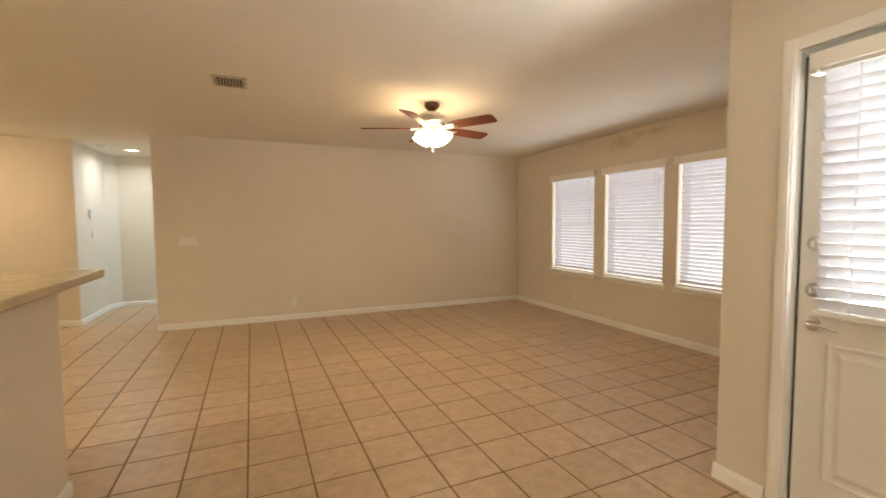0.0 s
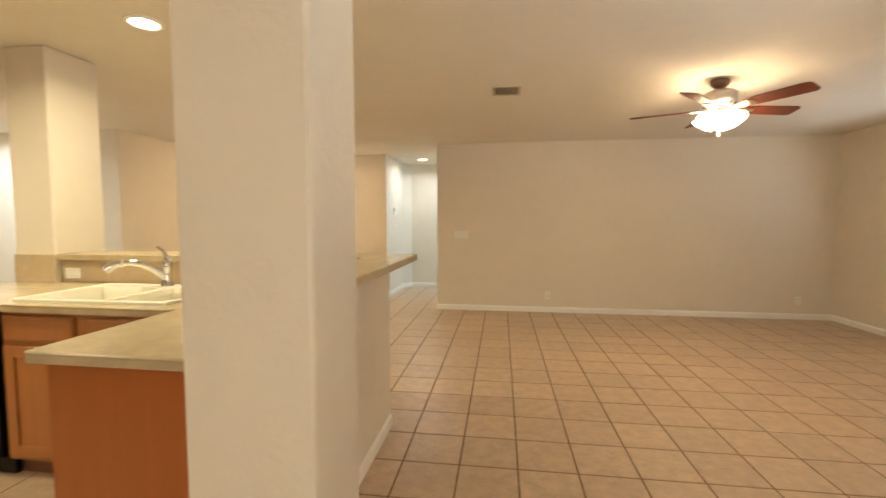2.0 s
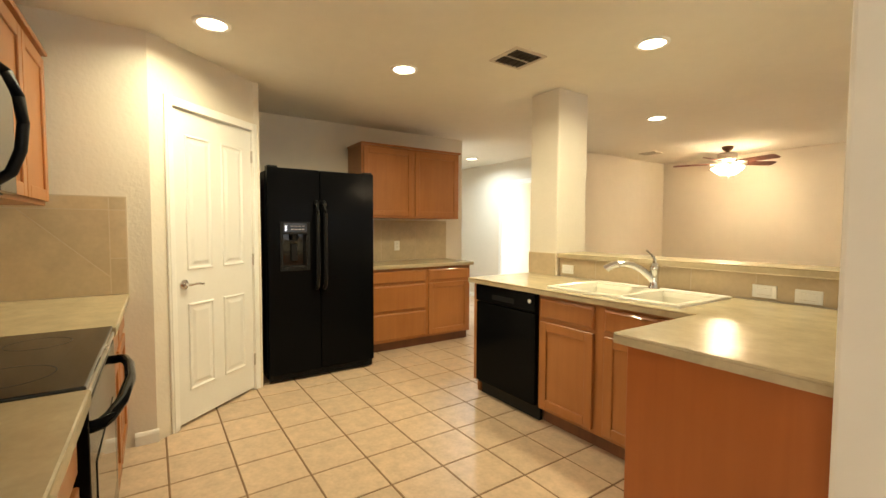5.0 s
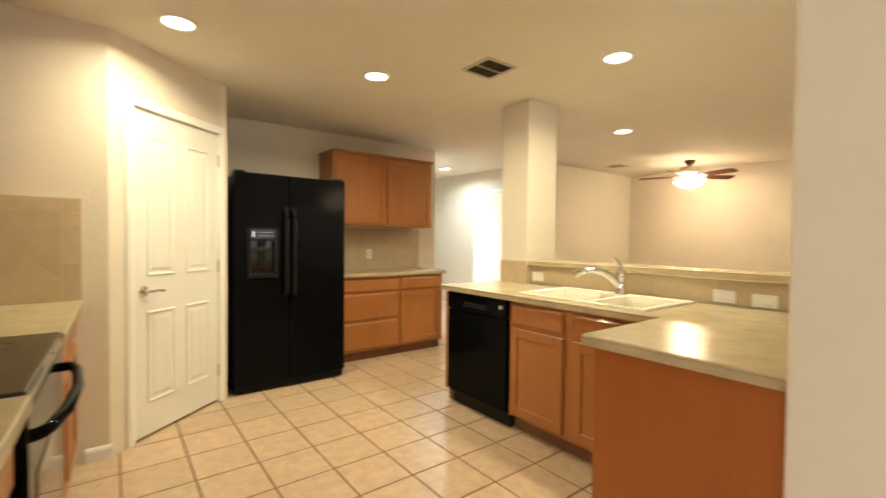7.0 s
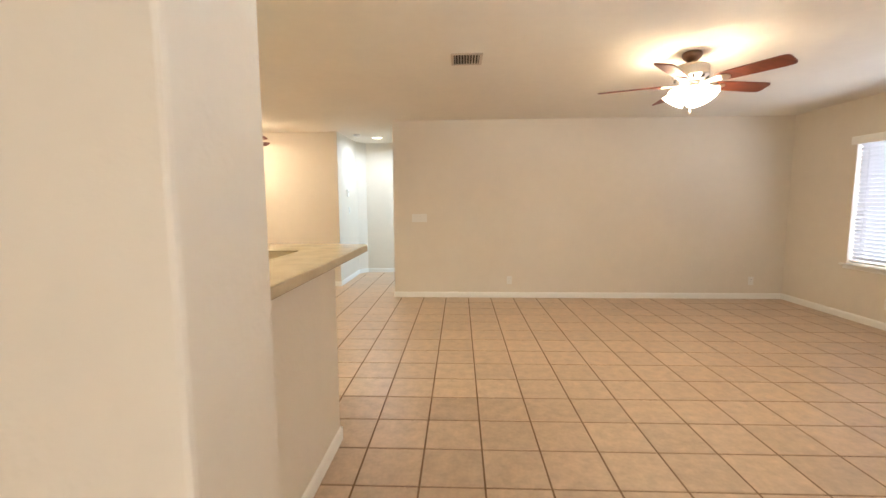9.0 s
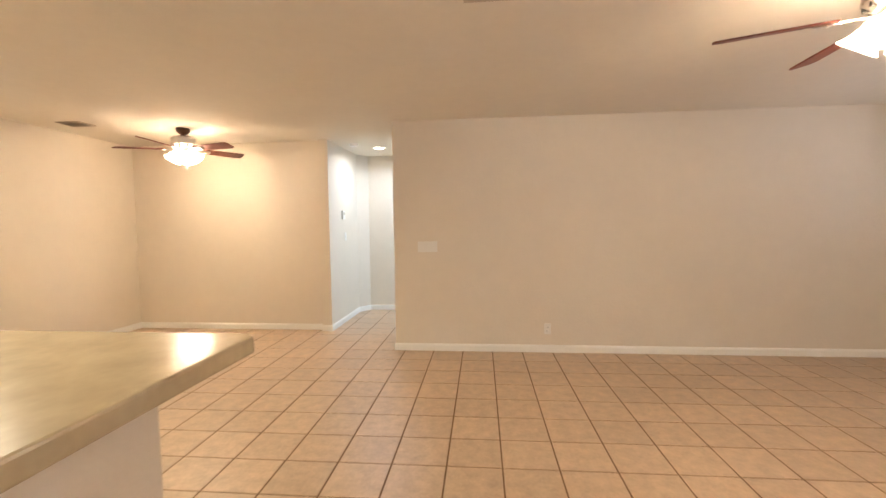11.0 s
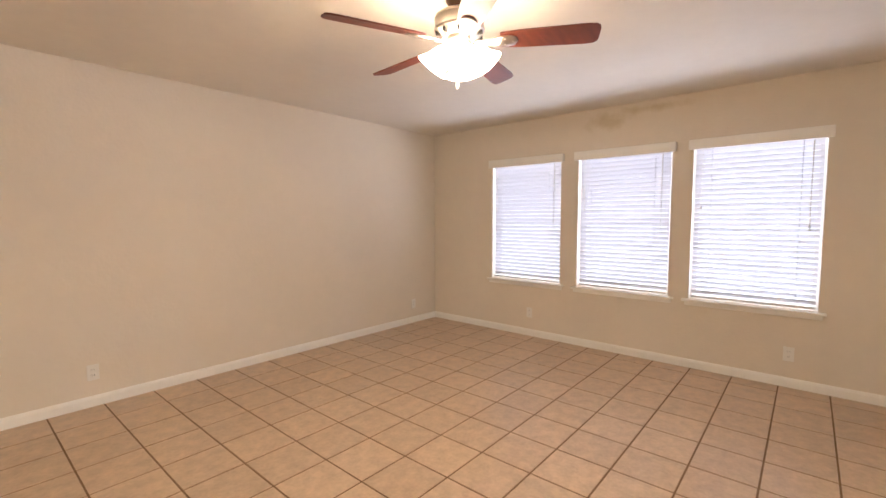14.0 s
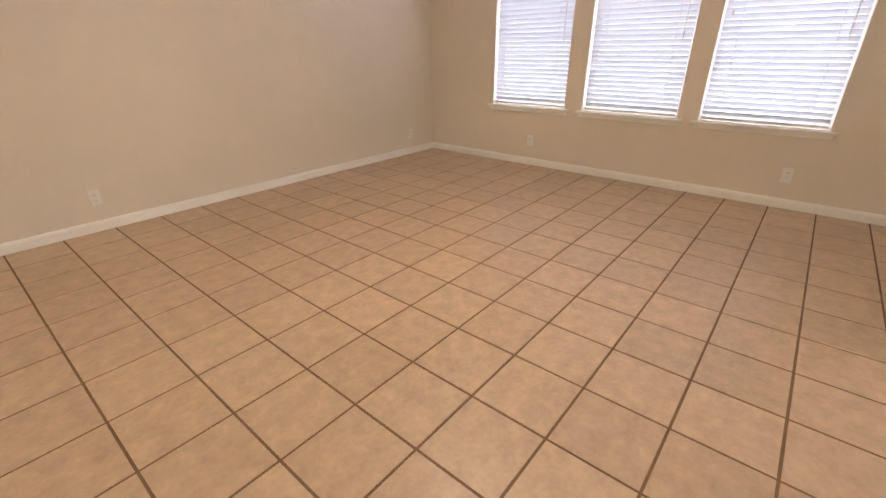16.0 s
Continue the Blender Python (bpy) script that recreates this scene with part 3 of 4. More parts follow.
# ---- ceiling fans ----
def ceiling_fan(m, turn, shade_mat, label):
    f = thing("ceiling_fan", label, "ceiling fan", m, "ceiling fans")
    part("canopy", lathe([(0, 0), (0.066, 0), (0.07, -0.012), (0.068, -0.03), (0.058, -0.045), (0.04, -0.06), (0.032, -0.066), (0, -0.067)], 24), BRONZE, f, "aged bronze canopy", True)
    part("downrod", tube([(0, 0, -0.05), (0, 0, -0.10)], 0.024, 12), BRONZE, f, smooth=True)
    part("motor_housing", lathe([(0, -0.084), (0.05, -0.086), (0.105, -0.094), (0.121, -0.106), (0.124, -0.118), (0.121, -0.124), (0.121, -0.160), (0.125, -0.166),
                                 (0.122, -0.178), (0.10, -0.196), (0.085, -0.210), (0, -0.212)], 36), NICKEL, f, "brushed nickel motor housing", True)
    for k in range(10):
        part("motor_vent", placed(box(0.086, 0.118, -0.006, 0.006, -0.203, -0.1805, 0.002), Matrix.Rotation(radians(36 * k), 4, "Z")), SLOT, f)
    part("switch_cup", lathe([(0, -0.211), (0.05, -0.212), (0.058, -0.222), (0.06, -0.25), (0.045, -0.268), (0.03, -0.28), (0, -0.283)], 24), NICKEL, f, smooth=True)
    for k in range(5):
        r = Matrix.Rotation(radians(turn + 72 * k), 4, "Z") @ pose(0, 0, -0.225) @ Matrix.Rotation(radians(-15), 4, "X")
        bm = bmesh.new()
        prism(bm, [(0.20, -0.050), (0.30, -0.060), (0.60, -0.068), (0.640, -0.064), (0.655, -0.052), (0.66, -0.035), (0.66, 0.035), (0.655, 0.052), (0.640, 0.064),
                   (0.60, 0.068), (0.30, 0.060), (0.20, 0.050)], -0.004, 0.004)
        b = part("blade", placed(bm, r), BLADE, f, "dark cherry wooden blade")
        arm = bmesh.new()
        prism(arm, [(0.075, -0.020), (0.12, -0.013), (0.16, -0.018), (0.20, -0.036), (0.24, -0.040), (0.272, -0.028), (0.285, 0.0), (0.272, 0.028), (0.24, 0.040),
                    (0.20, 0.036), (0.16, 0.018), (0.12, 0.013), (0.075, 0.020)], -0.013, -0.0045)
        bmesh.ops.bevel(arm, geom=arm.edges[:], offset=0.003, segments=2, profile=0.5, affect="EDGES")
        iron = part("blade_iron", placed(arm, r), NICKEL, b, smooth=True)
        for x, y in ((0.225, -0.02), (0.225, 0.02), (0.262, 0.0)):
            part("screw", placed(lathe([(0, -0.0165), (0.004, -0.016), (0.0055, -0.013)], 8), r @ pose(x, y, 0)), NICKEL, iron)
    for k in range(4):
        r = Matrix.Rotation(radians(turn + 20 + 90 * k), 4, "Z")
        fit = part("light_arm", placed(tube([(0.03, 0, -0.255), (0.055, 0, -0.25), (0.072, 0, -0.262)], 0.013, 10), r), NICKEL, f, smooth=True)
        hang = r @ pose(0.07, 0, -0.252, 0, -38, 0)
        rings = [(0.022, 0.0), (0.034, -0.010), (0.046, -0.04), (0.057, -0.07), (0.072, -0.095), (0.084, -0.108), (0.081, -0.110), (0.069, -0.095), (0.053, -0.07),
                 (0.042, -0.04), (0.030, -0.012), (0.016, -0.004)]
        part("shade", placed(lathe(rings, 24), hang), shade_mat, fit, "glowing frosted glass bell shade", True)
        part("bulb", placed(lathe([(0, -0.012), (0.012, -0.016), (0.016, -0.036), (0.026, -0.058), (0.027, -0.072), (0.018, -0.088), (0, -0.094)], 16), hang), BULB, fit, "lit bulb", True)
    for x, y, z1 in ((0.012, 0.02, -0.425), (-0.03, -0.03, -0.39)):
        c = part("pull_chain", tube([(x, y, -0.275), (x, y, z1 + 0.02)], 0.0018, 6), NICKEL, f)
        part("pull_fob", lathe([(0, 0.022), (0.007, 0.012), (0.010, 0.0), (0.005, -0.016), (0, -0.018)], 10, pose(x, y, z1)), PLATE, c, smooth=True)
    return f


ceiling_fan(pose(1.398, 4.085, H), 13.1, FAN_SHADE, "five-blade cherry and nickel ceiling fan with lit glass shades")
ceiling_fan(pose(-3.60, 6.57, H), -14, DINING_SHADE, "five-blade ceiling fan lit over the dining area")


# ---- recessed lights, vents, detector ----
def can_light(x, y, watts=None, color=CAN_COLOR):
    c = thing("recessed_light", "lit recessed ceiling light with a white trim ring", "ceiling light", pose(x, y, H), "recessed lights")
    part("trim_ring", lathe([(0.075, -0.001), (0.1, -0.001), (0.1, -0.006), (0.092, -0.012), (0.075, -0.009), (0.075, -0.001)], 32), TRIM, c, smooth=True)
    part("lens", lathe([(0, -0.006), (0.05, -0.007), (0.076, -0.003)], 32), CAN_GLOW, c, "glowing lamp face", True)
    area("can_lamp", (x, y, H - 0.016), (x, y + 0.0001, 0), 0.14, 0.14, watts or CAN_WATTS, color, "DISK", 162)


for cx, cy in ((-3.56, 0.28), (-3.566, 1.498), (-2.325, 2.545)):
    can_light(cx, cy, 16 if cy < 1 else CAN_WATTS)
can_light(-3.30, 4.29, 14)
can_light(-1.78, 8.08, 11, (0.86, 0.93, 1.0))
can_light(-6.46, 4.33, 24, (0.80, 0.92, 1.0))


def ceiling_vent(x, y, w, d, n, label, slats=VENT, turn=0):
    v = thing("ceiling_vent", label, "air vent", pose(x, y, H, 0, 0, turn), "ceiling vents")
    part("backing", box(-w / 2 + 0.02, w / 2 - 0.02, -d / 2 + 0.02, d / 2 - 0.02, -0.003, -0.001), VENT_DARK, v)
    part("frame", boxes((-w / 2, w / 2, -d / 2, -d / 2 + 0.022, -0.009, 0), (-w / 2, w / 2, d / 2 - 0.022, d / 2, -0.009, 0),
                        (-w / 2, -w / 2 + 0.022, -d / 2 + 0.022, d / 2 - 0.022, -0.009, 0), (w / 2 - 0.022, w / 2, -d / 2 + 0.022, d / 2 - 0.022, -0.009, 0)), VENT, v)
    s = mesh_of("slat", box(-w / 2 + 0.02, w / 2 - 0.02, -0.006, 0.006, -0.0015, 0.0015), slats)
    for i in range(n):
        o = new("slat", s)
        o.parent = v
        o.matrix_basis = pose(0, -d / 2 + 0.022 + (i + 0.5) * (d - 0.044) / n, -0.007, 50)
    if n == 6:
        part("divider", box(-0.006, 0.006, -d / 2 + 0.022, d / 2 - 0.022, -0.011, -0.004), VENT, v)


ceiling_vent(-0.290, 4.115, 0.26, 0.24, 9, "tan louvred air vent in the living room ceiling", turn=90)
ceiling_vent(-2.962, 2.03, 0.27, 0.27, 6, "tan square air vent with dark louvres in the kitchen ceiling", VENT_DARK)
ceiling_vent(-4.5, 6.2, 0.26, 0.2, 5, "small tan air vent in the dining ceiling")
sd = thing("smoke_detector", "round white smoke detector on the hall ceiling", "smoke detector", pose(-2.05, 7.75, H))
part("base", lathe([(0, 0), (0.062, 0), (0.062, -0.012), (0, -0.012)], 24), PLATE, sd, smooth=True)
part("cover", lathe([(0.055, -0.012), (0.052, -0.03), (0.03, -0.036), (0, -0.037)], 24), PLATE, sd, smooth=True)


# ---- wall plates ----
def plate(x, y, z, rz, kind, gang=1):
    """A cover plate; local -y looks into the room."""
    w = 0.07 * gang if gang > 1 else 0.07
    names = {"outlet": ("wall_outlet", "white duplex wall outlet"), "switch": ("light_switch", "white rocker light switch plate"),
             "side": ("counter_outlet", "white sideways outlet plate on the backsplash")}
    o = thing(names[kind][0], names[kind][1], "switch" if kind == "switch" else "outlet", pose(x, y, z, 0, 0 if kind != "side" else 90, rz), "wall plates")
    part("cover_plate", box(-w / 2, w / 2, -0.006, 0, -0.057, 0.057, 0.002), PLATE, o)
    for g in range(gang):
        gx = (g - (gang - 1) / 2) * 0.046
        if kind == "switch":
            part("rocker", box(gx - 0.016, gx + 0.016, -0.010, -0.005, -0.033, 0.033, 0.003), PLATE, o)
        elif kind == "side":
            ins = part("insert", box(gx - 0.017, gx + 0.017, -0.0085, -0.005, -0.034, 0.034, 0.0015), PLATE, o)
            part("groove", boxes((gx - 0.0185, gx - 0.0172, -0.0066, -0.005, -0.035, 0.035), (gx + 0.0172, gx + 0.0185, -0.0066, -0.005, -0.035, 0.035)), VENT, ins)
        else:
            for s in (-1, 1):
                skt = part("socket", lathe([(0, -0.003), (0.014, -0.003), (0.0165, 0)], 16, pose(gx, -0.006, s * 0.02, 90) @ Matrix.Diagonal((1, 1, -1, 1))), PLATE, o, smooth=True)
                part("slot", boxes((gx - 0.007, gx - 0.005, -0.0105, -0.009, s * 0.02 - 0.004, s * 0.02 + 0.006), (gx + 0.005, gx + 0.007, -0.0105, -0.009, s * 0.02 - 0.004, s * 0.02 + 0.006)), SLOT, skt)
    return o


plate(0.33, WY, 0.25, 0, "outlet")
plate(3.6, WY, 0.25, 0, "outlet")
plate(-0.92, WY, 1.12, 0, "switch", 3)
plate(FX, 2.83, 0.27, -90, "outlet")
plate(FX, 5.15, 0.27, -90, "outlet")
plate(-5.38 + 0.008, 2.38, 1.09, 90, "outlet")
plate(-2.275, 8.0, 1.2, 90, "switch")
th = thing("thermostat", "small white wall thermostat in the hall", "thermostat", pose(-2.275, 7.9, 1.5, 0, 0, 90))
part("body", box(-0.05, 0.05, -0.025, 0, -0.06, 0.06, 0.005, 2), PLATE, th)
part("display", box(-0.03, 0.03, -0.0265, -0.0245, 0.0, 0.04), VENT, th)
plate(-3.117, 2.755, 0.975, 0, "side")
plate(-1.766, 2.755, 0.965, 0, "side")
plate(-1.574, 2.755, 0.96, 0, "side")


# ---- kitchen cabinets ----
def drawer_front(x0, x1, y, z0, z1):
    """A slab drawer front with a wide sloping edge."""
    bm = box(x0, x1, y + 0.007, -0.001, z0, z1)
    lo = [bm.verts.new((x, y + 0.007, z)) for x, z in ((x0, z0), (x1, z0), (x1, z1), (x0, z1))]
    hi = [bm.verts.new((x, y, z)) for x, z in ((x0 + 0.014, z0 + 0.014), (x1 - 0.014, z0 + 0.014), (x1 - 0.014, z1 - 0.014), (x0 + 0.014, z1 - 0.014))]
    bm.faces.new(hi)
    for i in range(4):
        bm.faces.new((lo[i], lo[(i + 1) % 4], hi[(i + 1) % 4], hi[i]))
    return bm


def shaker(parent, name, x0, x1, z0, z1, y=-0.019, rail=0.058, level=False):
    """A framed door or a slab drawer front; y: its outer face."""
    material = CABH if level else CAB
    if level:
        return part(name, drawer_front(x0, x1, y, z0, z1), CAB, parent)
    d = part(name, box(x0 + rail - 0.004, x1 - rail + 0.004, y + 0.010, -0.002, z0 + rail - 0.004, z1 - rail + 0.004), CAB, parent)
    for a, b in ((x0, x0 + rail), (x1 - rail, x1)):
        part("stile", box(a, b, y, -0.001, z0, z1, 0.003), CAB, d)
    for a, b in ((z0, z0 + rail), (z1 - rail, z1)):
        part("rail", box(x0 + rail, x1 - rail, y, -0.001, a, b, 0.003), material, d)
    return d


def base_cabinet(m, w, bays, label, depth=0.57, h=0.875, name="base_cabinet", hollow=False):
    """bays: (x0, x1, kind); kind: 'door' is a drawer over a door, 'drawers' three drawers."""
    c = thing(name, label, "cabinet", m, "kitchen cabinets")
    if hollow:
        part("body", box(0, w, 0.02, depth, 0.1, 0.70), CAB, c)
        part("face_frame", box(0, w, 0, 0.02, 0.1, h, 0.002), CAB, c)
    else:
        part("body", box(0, w, 0, depth, 0.1, h, 0.002), CAB, c)
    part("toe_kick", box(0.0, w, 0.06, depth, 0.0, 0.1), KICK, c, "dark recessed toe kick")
    for x0, x1, kind in bays:
        shaker(c, "drawer_front", x0, x1, 0.72, 0.85, level=True)
        if kind == "door":
            shaker(c, "door", x0, x1, 0.125, 0.695)
        else:
            shaker(c, "drawer_front", x0, x1, 0.425, 0.695, level=True)
            shaker(c, "drawer_front", x0, x1, 0.125, 0.40, level=True)
    return c


def wall_cabinet(m, w, doors, label, z0=1.41, z1=2.17, depth=0.31):
    c = thing("wall_cabinet", label, "cabinet", m, "kitchen cabinets")
    part("body", box(0, w, 0, depth, z0, z1, 0.002), CAB, c)
    part("crown", box(-0.012, w + 0.012, -0.03, depth, z1, z1 + 0.022, 0.005), CAB, c)
    for x0, x1 in doors:
        shaker(c, "door", x0, x1, z0 + 0.02, z1 - 0.025)
    return c


# wall cabinets and base beside the refrigerator, looking east
base_cabinet(pose(-4.815, 1.70, 0, 0, 0, 90), 1.35, [(0.03, 0.735, "drawers"), (0.775, 1.32, "door")], "honey maple base cabinet with drawers beside the refrigerator", depth=0.56)
wall_cabinet(pose(-5.0, 1.775, 0, 0, 0, 90), 1.24, [(0.02, 0.605), (0.635, 1.22)], "honey maple wall cabinet with two framed doors", depth=0.375)
# sink run, looking south
base_cabinet(pose(-2.80, 2.10, 0), 1.06, [(0.022, 0.436, "door"), (0.51, 0.92, "door")], "honey maple sink base cabinet with framed doors", depth=0.64, hollow=True)
end = thing("end_panel", "honey maple end panel beside the dishwasher", "cabinet panel", pose(-3.49, 2.10, 0))
part("panel", box(0, 0.045, -0.01, 0.60, 0.1, 0.875, 0.002), CAB, end)
part("foot", box(0.004, 0.043, 0.03, 0.60, 0.0, 0.1), CAB, end)
# return leg with a plain end panel
ret = thing("peninsula_cabinet", "maple peninsula cabinet with a plain reddish end panel", "cabinet", pose(-1.735, 1.455, 0))
part("body", box(0.0, 0.565, 0.012, 1.30, 0.1, 0.875), CAB, ret)
part("end_panel", box(-0.002, 0.622, -0.004, 0.012, 0.0, 0.875, 0.002), PANEL, ret, "reddish veneered end panel")
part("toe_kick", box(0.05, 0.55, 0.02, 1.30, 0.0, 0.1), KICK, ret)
# range run, looking north
base_cabinet(pose(-2.895, -0.19, 0, 0, 0, 180), 0.985, [(0.03, 0.47, "door"), (0.51, 0.955, "door")], "honey maple base cabinet beside the range and the pantry wall", depth=0.61)
base_cabinet(pose(-1.33, -0.19, 0, 0, 0, 180), 0.79, [(0.03, 0.38, "door"), (0.41, 0.76, "door")], "honey maple base cabinet at the end of the range run", depth=0.61)
wall_cabinet(pose(-2.88, -0.48, 0, 0, 0, 180), 0.91, [(0.02, 0.45), (0.46, 0.89)], "honey maple wall cabinet over the worktop", depth=0.32)
wall_cabinet(pose(-1.33, -0.48, 0, 0, 0, 180), 0.77, [(0.02, 0.38), (0.39, 0.75)], "honey maple wall cabinet at the end of the run", depth=0.32)


# ---- worktops ----
def worktop(name, pts, label, z0=0.876, z1=0.915, material=COUNTER):
    bm = prism(bmesh.new(), pts, z0, z1)
    bmesh.ops.bevel(bm, geom=bm.edges[:], offset=0.006, segments=2, profile=0.5, affect="EDGES")
    w = thing(name, label, "worktop")
    part("slab", bm, material, w)
    return w


SX0, SX1, SY0, SY1 = -2.75, -1.89, 2.115, 2.665
# sink run and return leg, open for the sink bowls
pen = thing("worktop", "tan mottled laminate worktop round the sink corner", "worktop")
xs = [-3.515, SX0 + 0.03, SX1 - 0.03, -1.775, -1.11]
ys = [1.42, 2.05, SY0 + 0.03, SY1 - 0.03, 2.742]
xs.sort()
wt = bmesh.new()
grid = {(i, j): wt.verts.new((x, y, 0.876)) for i, x in enumerate(xs) for j, y in enumerate(ys)}
cells = []
for i in range(len(xs) - 1):
    for j in range(len(ys) - 1):
        mx, my = (xs[i] + xs[i + 1]) / 2, (ys[j] + ys[j + 1]) / 2
        leg = mx > -1.775
        bowl = SX0 + 0.03 < mx < SX1 - 0.03 and SY0 + 0.03 < my < SY1 - 0.03
        if (leg or my > 2.05) and not bowl:
            cells.append(wt.faces.new((grid[i, j], grid[i + 1, j], grid[i + 1, j + 1], grid[i, j + 1])))
raised = bmesh.ops.extrude_face_region(wt, geom=cells)
bmesh.ops.translate(wt, vec=(0, 0, 0.039), verts=[v for v in raised["geom"] if isinstance(v, bmesh.types.BMVert)])
bmesh.ops.delete(wt, geom=[v for v in wt.verts if not v.link_faces], context="VERTS")
part("slab", wt, COUNTER, pen)
part("front_edge", tube([(-3.51, 2.052, 0.909), (-1.775, 2.052, 0.909)], 0.006, 8), COUNTER, pen)
part("end_edge", tube([(-1.77, 1.422, 0.909), (-1.11, 1.422, 0.909)], 0.006, 8), COUNTER, pen)
worktop("worktop", [(-5.372, 1.69), (-4.77, 1.69), (-4.77, 3.08), (-5.372, 3.08)], "tan mottled laminate worktop beside the refrigerator")
worktop("worktop", [(-3.878, -0.79), (-2.882, -0.79), (-2.882, -0.145), (-3.878, -0.145)], "tan mottled laminate worktop by the pantry wall")
worktop("worktop", [(-2.118, -0.79), (-1.325, -0.79), (-1.325, -0.145), (-2.118, -0.145)], "tan mottled laminate worktop at the end of the range run")
bar = prism(bmesh.new(), [(-3.20, 2.715), (-1.115, 2.715), (-1.115, 1.59), (-0.855, 1.59), (-0.855, 3.03), (-0.885, 3.06), (-3.20, 3.06)], 1.064, 1.104)
bmesh.ops.bevel(bar, geom=bar.edges[:], offset=0.006, segments=2, profile=0.5, affect="EDGES")
bt = thing("bar_top", "tan mottled laminate breakfast bar top", "worktop")
part("slab", bar, COUNTER, bt)


# ---- backsplashes ----
def splash(name, m, w, h, tw, label, rim=0.0, diagonal=False):
    """Tiles on a wall; local -y looks into the room."""
    s = thing(name, label, "backsplash", m)
    part("grout", box(0, w, -0.0088, 0, 0, h), SPLASH_GROUT, s)
    n, k = max(1, round(w / tw)), max(1, round(h / tw))
    a, b = w / n, h / k
    for i in range(n):
        for j in range(k):
            part("tile", box(i * a + 0.0025, (i + 1) * a - 0.0025, -0.010, -0.004, j * b + 0.0025, (j + 1) * b - 0.0025, 0.0015), SPLASH, s)
    return s


splash("backsplash", pose(-3.205, 2.765, 0.916), 2.095, 0.146, 0.33, "tan tile backsplash behind the sink")
splash("backsplash", pose(-3.515, 2.72, 0.916), 0.31, 0.185, 0.31, "tan tile backsplash on the column foot")
splash("backsplash", pose(-5.38, 1.72, 0.916, 0, 0, 90), 1.37, 0.475, 0.46, "tan tile backsplash over the side worktop")
ss = thing("backsplash", "tan tile backsplash with a slanting cut on the pantry wall", "backsplash", pose(-3.88, -0.79, 0.916, 0, 0, 90))
part("grout", box(0, 0.645, -0.0088, 0, 0, 0.56), SPLASH_GROUT, ss)
for tri in ([(0.004, 0.004), (0.56, 0.004), (0.56, 0.10), (0.18, 0.48), (0.004, 0.48)], [(0.187, 0.48), (0.56, 0.107), (0.56, 0.48)],
            [(0.565, 0.004), (0.638, 0.004), (0.638, 0.205), (0.565, 0.205)], [(0.565, 0.21), (0.638, 0.21), (0.638, 0.48), (0.565, 0.48)],
            [(0.004, 0.485), (0.56, 0.485), (0.56, 0.553), (0.004, 0.553)], [(0.565, 0.485), (0.638, 0.485), (0.638, 0.553), (0.565, 0.553)]):
    part("tile", placed(prism(bmesh.new(), tri, 0.004, 0.010), pose(0, 0, 0, 90)), SPLASH, ss)
splash("backsplash", pose(-1.33, -0.8, 0.916, 0, 0, 180), 2.545, 0.475, 0.33, "tan tile backsplash behind the range")

# ---- refrigerator ----
fr = thing("refrigerator", "black side-by-side refrigerator with an ice dispenser", "refrigerator", pose(-4.47, 0.737, 0, 0, 0, 90))
FW, FH = 0.935, 1.79
part("body", box(0, FW, 0.065, 0.80, 0.03, FH - 0.02, 0.006), BLACK, fr)
# freezer door built round the dispenser's recess
RX0, RX1, RZ0, RZ1 = 0.122, 0.318, 0.965, 1.245
fd = bmesh.new()
ring = [[fd.verts.new((x, y, z)) for x, z in ((x0, z0), (x1, z0), (x1, z1), (x0, z1))]
        for y in (0, 0.06) for x0, x1, z0, z1 in ((0.003, 0.428, 0.075, FH), (RX0, RX1, RZ0, RZ1))]
for p, q in ((ring[0], ring[1]), (ring[2], ring[3]), (ring[0], ring[2]), (ring[1], ring[3])):
    for i in range(4):
        fd.faces.new((p[i], p[(i + 1) % 4], q[(i + 1) % 4], q[i]))
ld = part("freezer_door", fd, BLACK, fr)
rd = part("fridge_door", box(0.435, FW - 0.003, 0, 0.06, 0.075, FH, 0.010, 3), BLACK, fr)
part("grille", boxes((0.01, FW - 0.01, 0.03, 0.07, 0.015, 0.072), *[(0.03, FW - 0.03, 0.022, 0.031, 0.02 + 0.013 * i, 0.027 + 0.013 * i) for i in range(4)]), BLACK_MATT, fr)
for i in range(4):
    part("foot", box((0.03, FW - 0.08)[i % 2], (0.08, FW - 0.03)[i % 2], (0.09, 0.7)[i // 2], (0.14, 0.75)[i // 2], 0, 0.031), BLACK_MATT, fr)
for d, x in ((ld, 0.397), (rd, 0.462)):
    part("handle", tube([(x, 0.0, 0.775), (x, -0.04, 0.80), (x, -0.055, 0.88), (x, -0.058, 1.15), (x, -0.055, 1.42), (x, -0.04, 1.50), (x, 0.0, 1.525)], 0.0165, 12), BLACK_MATT, d, "long black bar handle", True)
dsp = part("dispenser", boxes((0.10, 0.34, -0.010, -0.0005, RZ1, 1.35), (0.10, RX0, -0.010, -0.0005, 0.94, RZ1), (RX1, 0.34, -0.010, -0.0005, 0.94, RZ1),
                              (RX0, RX1, -0.010, -0.0005, 0.94, RZ0), bevel=0.002), BLACK_MATT, ld, "dark recessed ice and water dispenser")
part("recess", boxes((RX0, RX1, 0.054, 0.058, RZ0, RZ1), (RX0, RX0 + 0.006, 0, 0.054, RZ0, RZ1), (RX1 - 0.006, RX1, 0, 0.054, RZ0, RZ1)), GLASS_TOP, dsp)
part("drip_tray", box(RX0 + 0.006, RX1 - 0.006, -0.008, 0.053, RZ0, RZ0 + 0.012, 0.003), BLACK_MATT, dsp, "dark drip tray")
